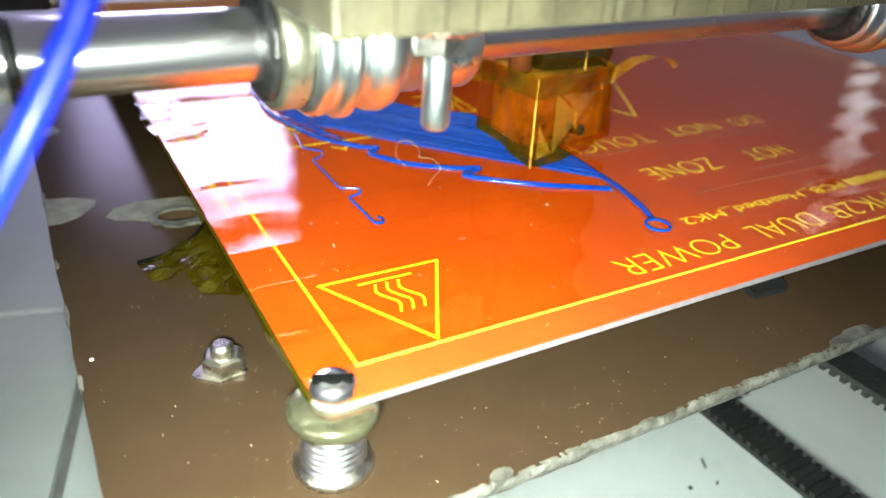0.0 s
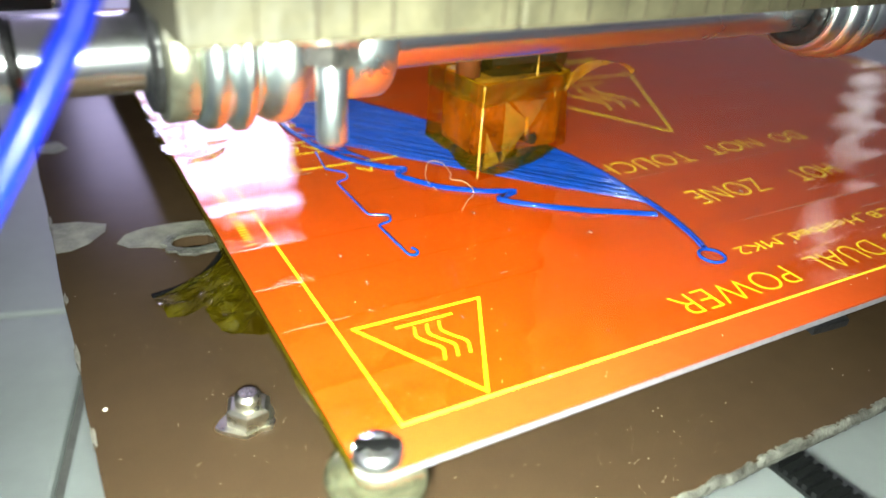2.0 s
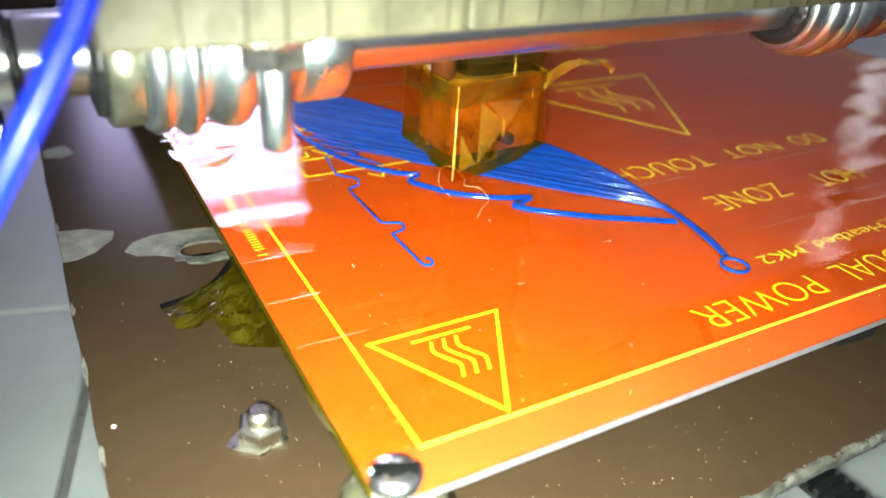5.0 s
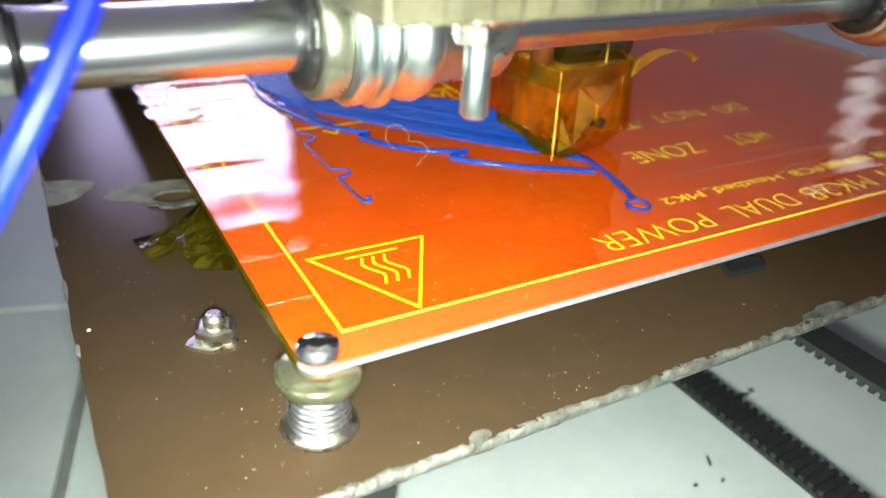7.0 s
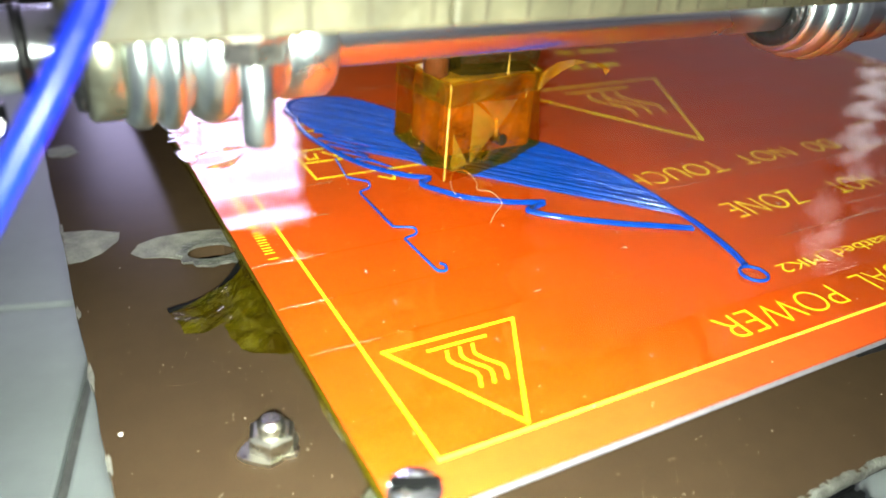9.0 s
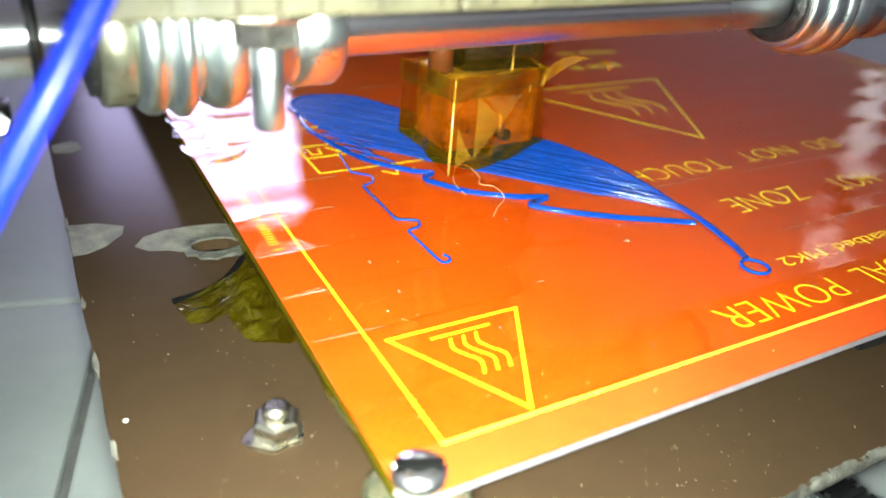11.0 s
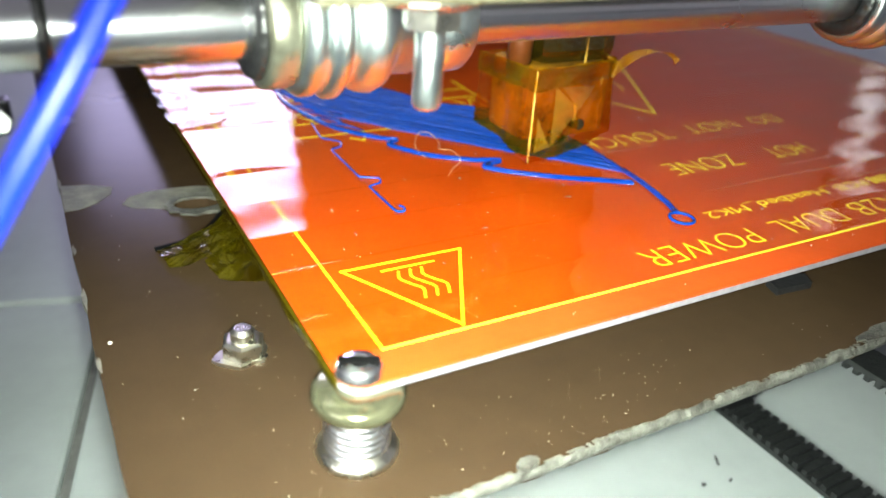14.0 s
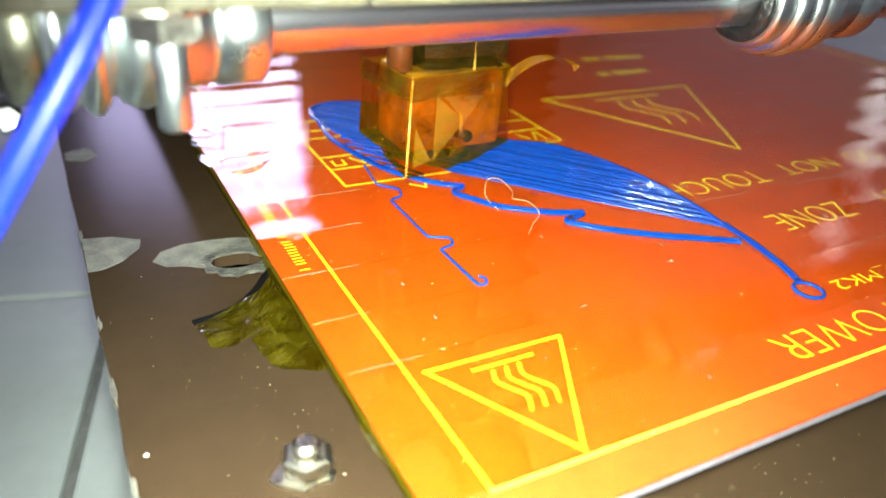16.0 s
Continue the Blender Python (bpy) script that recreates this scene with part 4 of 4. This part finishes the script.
# a bolt hanging from the deck
BX, BY = 9.4 * MM, 1.6 * MM
part("bolt", lathe(bmesh.new(), [(0, 0.0272), (0.0012, 0.0272), (0.0015, 0.0276), (0.0015, DECK), (0, DECK)], pose(BX, BY, 0), 24), M_CHROME, carriage, "zinc bolt hanging from the deck", True)
part("bolt_nut", hex_body(bmesh.new(), 0.0030, DECK - 0.0040, DECK - 0.0010, pose(BX, BY, 0)), M_ZINC, carriage)
part("bolt_washer", lathe(bmesh.new(), [(0.0015, DECK - 0.0011), (0.0056, DECK - 0.0012), (0.0062, DECK - 0.0008), (0.0062, DECK), (0.0015, DECK)], pose(BX - 0.001, BY, 0), 28), M_ZINC, carriage)

# ---- the hot end wrapped in amber tape ----
hot = thing("hot_end", "hot end block wrapped in shiny amber heat tape", "hot end")
bm = bmesh.new()
box(bm, 0.0530, 0.0440, 0.0030, 0.0722, 0.0565, 0.0170, 0.0012)
part("heater_block", bm, M_AMBERBLOCK, hot, "dark amber varnished block")
# added dark disc in place of an irregular hole's shade
bm = bmesh.new()
lathe(bm, [(0, 0.0), (0.0005, 0.0002), (0.0009, 0.0008), (0.0010, 0.004), (0, 0.004)], Matrix.Translation((0.0628, 0.0436, 0.0062)) @ Matrix.Rotation(radians(80), 4, "X"), 18)
part("dark_hole_spot", bm, M_HOT, hot)
bm = bmesh.new()
box(bm, 0.0560, 0.0452, 0.0150, 0.0745, 0.0590, 0.0520, 0.0042)
part("insulation", bm, M_HOT, hot, "dark taped insulation")
# the insulation's upright highlight, painted as a bright golden strand
part("insulation_highlight", tube(bmesh.new(), [(0.0662, 0.0449, 0.0160), (0.0660, 0.0448, 0.0250), (0.0663, 0.0449, 0.0380)], 0.00034, 6), film_material("golden_highlight_film", (0.9, 0.6, 0.1), 0.3, (300, 300, 300), 0.1, 2.4, 0.4, (0.6, 0.38, 0.06)), hot, "golden line standing in for a highlight")
part("heater_sleeve", lathe(bmesh.new(), [(0, 0.014), (0.0022, 0.014), (0.0024, 0.030), (0, 0.030)], pose(0.0535, 0.0485, 0), 20), M_COPPER, hot, "orange heater sleeve", True)
part("nozzle", lathe(bmesh.new(), [(0, 0.0004), (0.0005, 0.0004), (0.0022, 0.0026), (0.003, 0.0028), (0.003, 0.0046), (0, 0.0046)], pose(0.0635, 0.0475, 0), 20), M_ZINC, hot)
# the wrap: an open-topped crumpled sleeve, wider at its foot
TOPS = [(52.2, 40.4), (72.6, 44.2), (73.4, 58.0), (49.8, 55.4)]
FOOT = [(50.2, 37.3), (74.2, 43.8), (74.0, 58.5), (48.8, 54.6)]
LOW = [1.6, 3.2, 3.5, 4.2]
bm = bmesh.new()
rings = []
levels = [0.0, 0.04, 0.12, 0.28, 0.45, 0.62, 0.78, 0.86, 0.9, 1.0]
for li, h in enumerate(levels):
    ring = []
    for s in range(4):
        for k in range(10):
            t = k / 10
            (ax, ay), (bx, by) = TOPS[s], TOPS[(s + 1) % 4]
            (cx, cy), (dx, dy) = FOOT[s], FOOT[(s + 1) % 4]
            lo = LOW[s] * (1 - t) + LOW[(s + 1) % 4] * t
            lo += -0.9 * math.sin(math.pi * t) if s == 0 else (0.5 * math.sin(math.pi * t) if s == 3 else 0)
            x = (cx + (dx - cx) * t) * (1 - h) + (ax + (bx - ax) * t) * h
            y = (cy + (dy - cy) * t) * (1 - h) + (ay + (by - ay) * t) * h
            w = math.sin(math.pi * t) * (0.8 * noise.noise((x * 0.22, y * 0.22, h * 2.4)) + 0.55 * noise.noise((x * 0.5, y * 0.5, h * 6)))
            if h == 0.86:
                w += 0.25
            out = Vector((x - 61.5, y - 49, 0)).normalized() * w
            top = 17.4 + 0.25 * noise.noise((x * 0.5, y * 0.5, 1))
            ring.append(bm.verts.new(((x + out.x) * MM, (y + out.y) * MM, (lo + (top - lo) * h) * MM)))
    rings.append(ring)
for a, b in zip(rings, rings[1:]):
    for i in range(len(a)):
        j = (i + 1) % len(a)
        bm.faces.new((a[i], a[j], b[j], b[i]))
bmesh.ops.recalc_face_normals(bm, faces=bm.faces)
wrap = part("tape_wrap", bm, M_WRAP, hot, "crumpled amber heat tape sleeve")
M_FLAP = film_material("creased_amber_film", (0.9, 0.58, 0.05), 0.5, (300, 300, 300), 0.10, 2.0, 0.10, (0.60, 0.34, 0.006))
# bright body colour puts glints into the tape's edges and folds
FOLD = film_material("amber_fold_glint_film", (0.9, 0.6, 0.1), 0.3, (300, 300, 300), 0.10, 2.4, 0.35, (0.85, 0.5, 0.05))
for h, rad in ((17.4, 0.00008), (14.6, 0.00004)):
    k = (h - 2) / 15.4
    loop = [(FOOT[s][0] * (1 - k) + TOPS[s][0] * k, FOOT[s][1] * (1 - k) + TOPS[s][1] * k) for s in (3, 0, 1, 2)]
    pts = []
    for (ax, ay), (bx, by) in zip(loop, loop[1:]):
        pts += [((ax + (bx - ax) * q / 8) * MM, (ay + (by - ay) * q / 8) * MM, (h + 0.2 * noise.noise((ax + q, ay, h))) * MM) for q in range(8)]
    part("tape_edge", tube(bmesh.new(), pts, rad, 6), FOLD, wrap, "glinting tape edge")
bm = bmesh.new()
tube(bm, curve_points(mm([(52.0, 40.2, 17.4), (51.6, 39.6, 13.0), (51.0, 38.6, 8.0), (50.3, 37.5, 1.8)])), 0.00022, 6)
part("corner_fold", bm, FOLD, wrap, "shiny folded corner")
M_BAND = film_material("olive_tape_band", (0.78, 0.66, 0.03), 0.6, (200, 200, 400), 0.05, 1.6, 0.10, (0.17, 0.145, 0.004))
bm = bmesh.new()
rows = []
for h in (13.9, 14.6, 16.0, 17.3, 17.7):
    k = (h - 2) / 15.4
    loop = [(FOOT[s][0] * (1 - k) + TOPS[s][0] * k, FOOT[s][1] * (1 - k) + TOPS[s][1] * k) for s in (3, 0, 1, 2)]
    row = []
    for (ax, ay), (bx, by) in zip(loop, loop[1:]):
        for q in range(9):
            x, y = ax + (bx - ax) * q / 8, ay + (by - ay) * q / 8
            out = Vector((x - 61.5, y - 49, 0)).normalized() * (0.45 + 0.3 * noise.noise((x * 0.5, y * 0.5, h)))
            row.append(bm.verts.new(((x + out.x) * MM, (y + out.y) * MM, (h + 0.3 * noise.noise((x * 0.3, y * 0.3, h * 3))) * MM)))
    rows.append(row)
for a, b in zip(rows, rows[1:]):
    for q in range(len(a) - 1):
        bm.faces.new((a[q], a[q + 1], b[q + 1], b[q]))
part("tape_band", bm, M_BAND, wrap, "second turn of olive amber tape round the rim")
# creased flaps where the tape was folded over itself
A0, A1, C0, C1 = (Vector((*p, 0)) for p in (TOPS[0], TOPS[1], FOOT[0], FOOT[1]))
face_out = Vector((0.24, -0.97, 0))
for flap in (((0.24, 0.80, 0.15), (0.22, 0.10, 0.15), (0.46, 0.52, 2.0)), ((0.46, 0.52, 2.0), (0.30, 0.78, 0.3), (0.66, 0.76, 1.6)), ((0.46, 0.52, 2.0), (0.36, 0.10, 0.5), (0.50, 0.16, 1.2)),
             ((0.05, 0.50, 0.1), (0.05, 0.08, 0.1), (0.18, 0.14, 0.9))):
    bm = bmesh.new()
    vs = []
    for t, h, o in flap:
        p = (C0.lerp(C1, t) * (1 - h) + A0.lerp(A1, t) * h) + face_out * (o + 0.1)
        vs.append(bm.verts.new((p.x * MM, p.y * MM, (2.0 + 15.4 * h) * MM)))
    bm.faces.new(vs)
    bmesh.ops.subdivide_edges(bm, edges=bm.edges[:], cuts=3, use_grid_fill=True)
    for v in bm.verts:
        v.co += Vector((noise.noise(v.co * 700), noise.noise(v.co * 700 + Vector((9, 0, 0))), 0)) * 0.00025
    part("tape_flap", bm, M_FLAP, wrap, "creased amber flap", True)
# glints on the front face, made as bright strands
for t, h0, h1, rad in ((0.47, 0.36, 0.58, 0.00034), (0.80, 0.74, 0.84, 0.00010)):
    p, q = C0.lerp(C1, t), A0.lerp(A1, t)
    ends = [((p * (1 - h) + q * h + face_out * 0.8) * MM, (2.0 + 15.4 * h) * MM) for h in (h0, (h0 + h1) / 2, h1)]
    part("tape_glint", tube(bmesh.new(), [(v.x, v.y, z) for v, z in ends], rad, 6), FOLD, wrap, "bright strand standing in for a glint")
# small glints on the left face, made as bright beads
for k, (t, h) in enumerate(((0.45, 0.22), (0.62, 0.30), (0.25, 0.62), (0.78, 0.12))):
    p = C0.lerp(Vector((*FOOT[3], 0)), t) * (1 - h) + A0.lerp(Vector((*TOPS[3], 0)), t) * h + Vector((-0.5, -0.05, 0))
    bm = bmesh.new()
    bmesh.ops.create_icosphere(bm, subdivisions=1, radius=0.0002, matrix=Matrix.Translation((p.x * MM, p.y * MM, (2.5 + 15 * h) * MM)) @ Matrix.Diagonal((0.4, 1.2, 0.8, 1)))
    part("tape_glint", bm, FOLD, wrap)
# loose curled end of tape
bm = bmesh.new()
line = curve_points(mm([(72.4, 44.0, 15.0), (74.6, 43.2, 17.2), (77.2, 42.6, 18.6), (80.0, 41.6, 19.2), (82.4, 40.6, 18.9), (83.6, 39.4, 18.0), (83.0, 38.6, 17.2)]), 6)
prev = None
for i, p in enumerate(line):
    spin = 0.5 + 2.2 * i / len(line)
    w = Vector((0.0004, 0.0011 * math.sin(spin), 0.0012 * math.cos(spin))) * (1.1 - 0.4 * i / len(line))
    cur = (bm.verts.new(p - w), bm.verts.new(p + w))
    if prev:
        bm.faces.new((prev[0], cur[0], cur[1], prev[1]))
    prev = cur
bt = bmesh.new()
for k, (dx, dz) in enumerate(((0.0, 0.0), (0.5, 0.4), (-0.4, 0.5))):
    bmesh.ops.create_icosphere(bt, subdivisions=1, radius=0.0003, matrix=Matrix.Translation(line[-4] + Vector((dx, 0, dz)) * MM) @ Matrix.Diagonal((1.0, 0.5, 1.5 - 0.3 * k, 1)))
part("tail_tip", bt, FOLD, hot, "bright curled tip")
part("tape_tail", bm, film_material("clear_amber_film", (0.9, 0.62, 0.15), 0.5, (400, 400, 400), 0.1, 2.0, 0.4, (0.5, 0.22, 0.01)), hot, "loose curled tape end", True)

# ---- blue filament hanging before the lens ----
strand = thing("filament", "glossy blue plastic filament strand fed to the printer", "filament")
bm = tube(bmesh.new(), curve_points([(-0.0172, -0.0106, 0.0560), (-0.0236, -0.0127, 0.0444), (-0.0254, -0.0134, 0.0414), (-0.0303, -0.0152, 0.0342), (-0.0420, -0.0180, 0.0180), (-0.060, -0.020, -0.004), (-0.085, -0.015, -0.035), (-0.11, 0.0, Z_TILE + 0.0009), (-0.16, 0.04, Z_TILE + 0.0009)], 8), 0.0010, 14)
part("strand", bm, M_STRAND, strand, "", True)


def motions():
    """The bed slides along one axis, the carriage along the other."""
    slide = [(t, Matrix.Translation(EY * s)) for t, s, u in SLIDE]
    run = [(t, Matrix.Translation(EX * u)) for t, s, u in SLIDE]
    for ob in (plate, bed, scrap, scrap_shadow, screw, nut, printed, hair):
        walk(ob, slide)
    for ob in (carriage, hot):
        walk(ob, run)
    for (ob, place), sign in ((belt_upper, 1), (belt_lower, -1)):
        turn = Matrix.Translation(place) @ Matrix.Rotation(radians(AXIS), 4, "Z")
        walk(ob, [(t, Matrix.Translation(EY * s * sign) @ turn) for t, s, u in SLIDE])


motions()
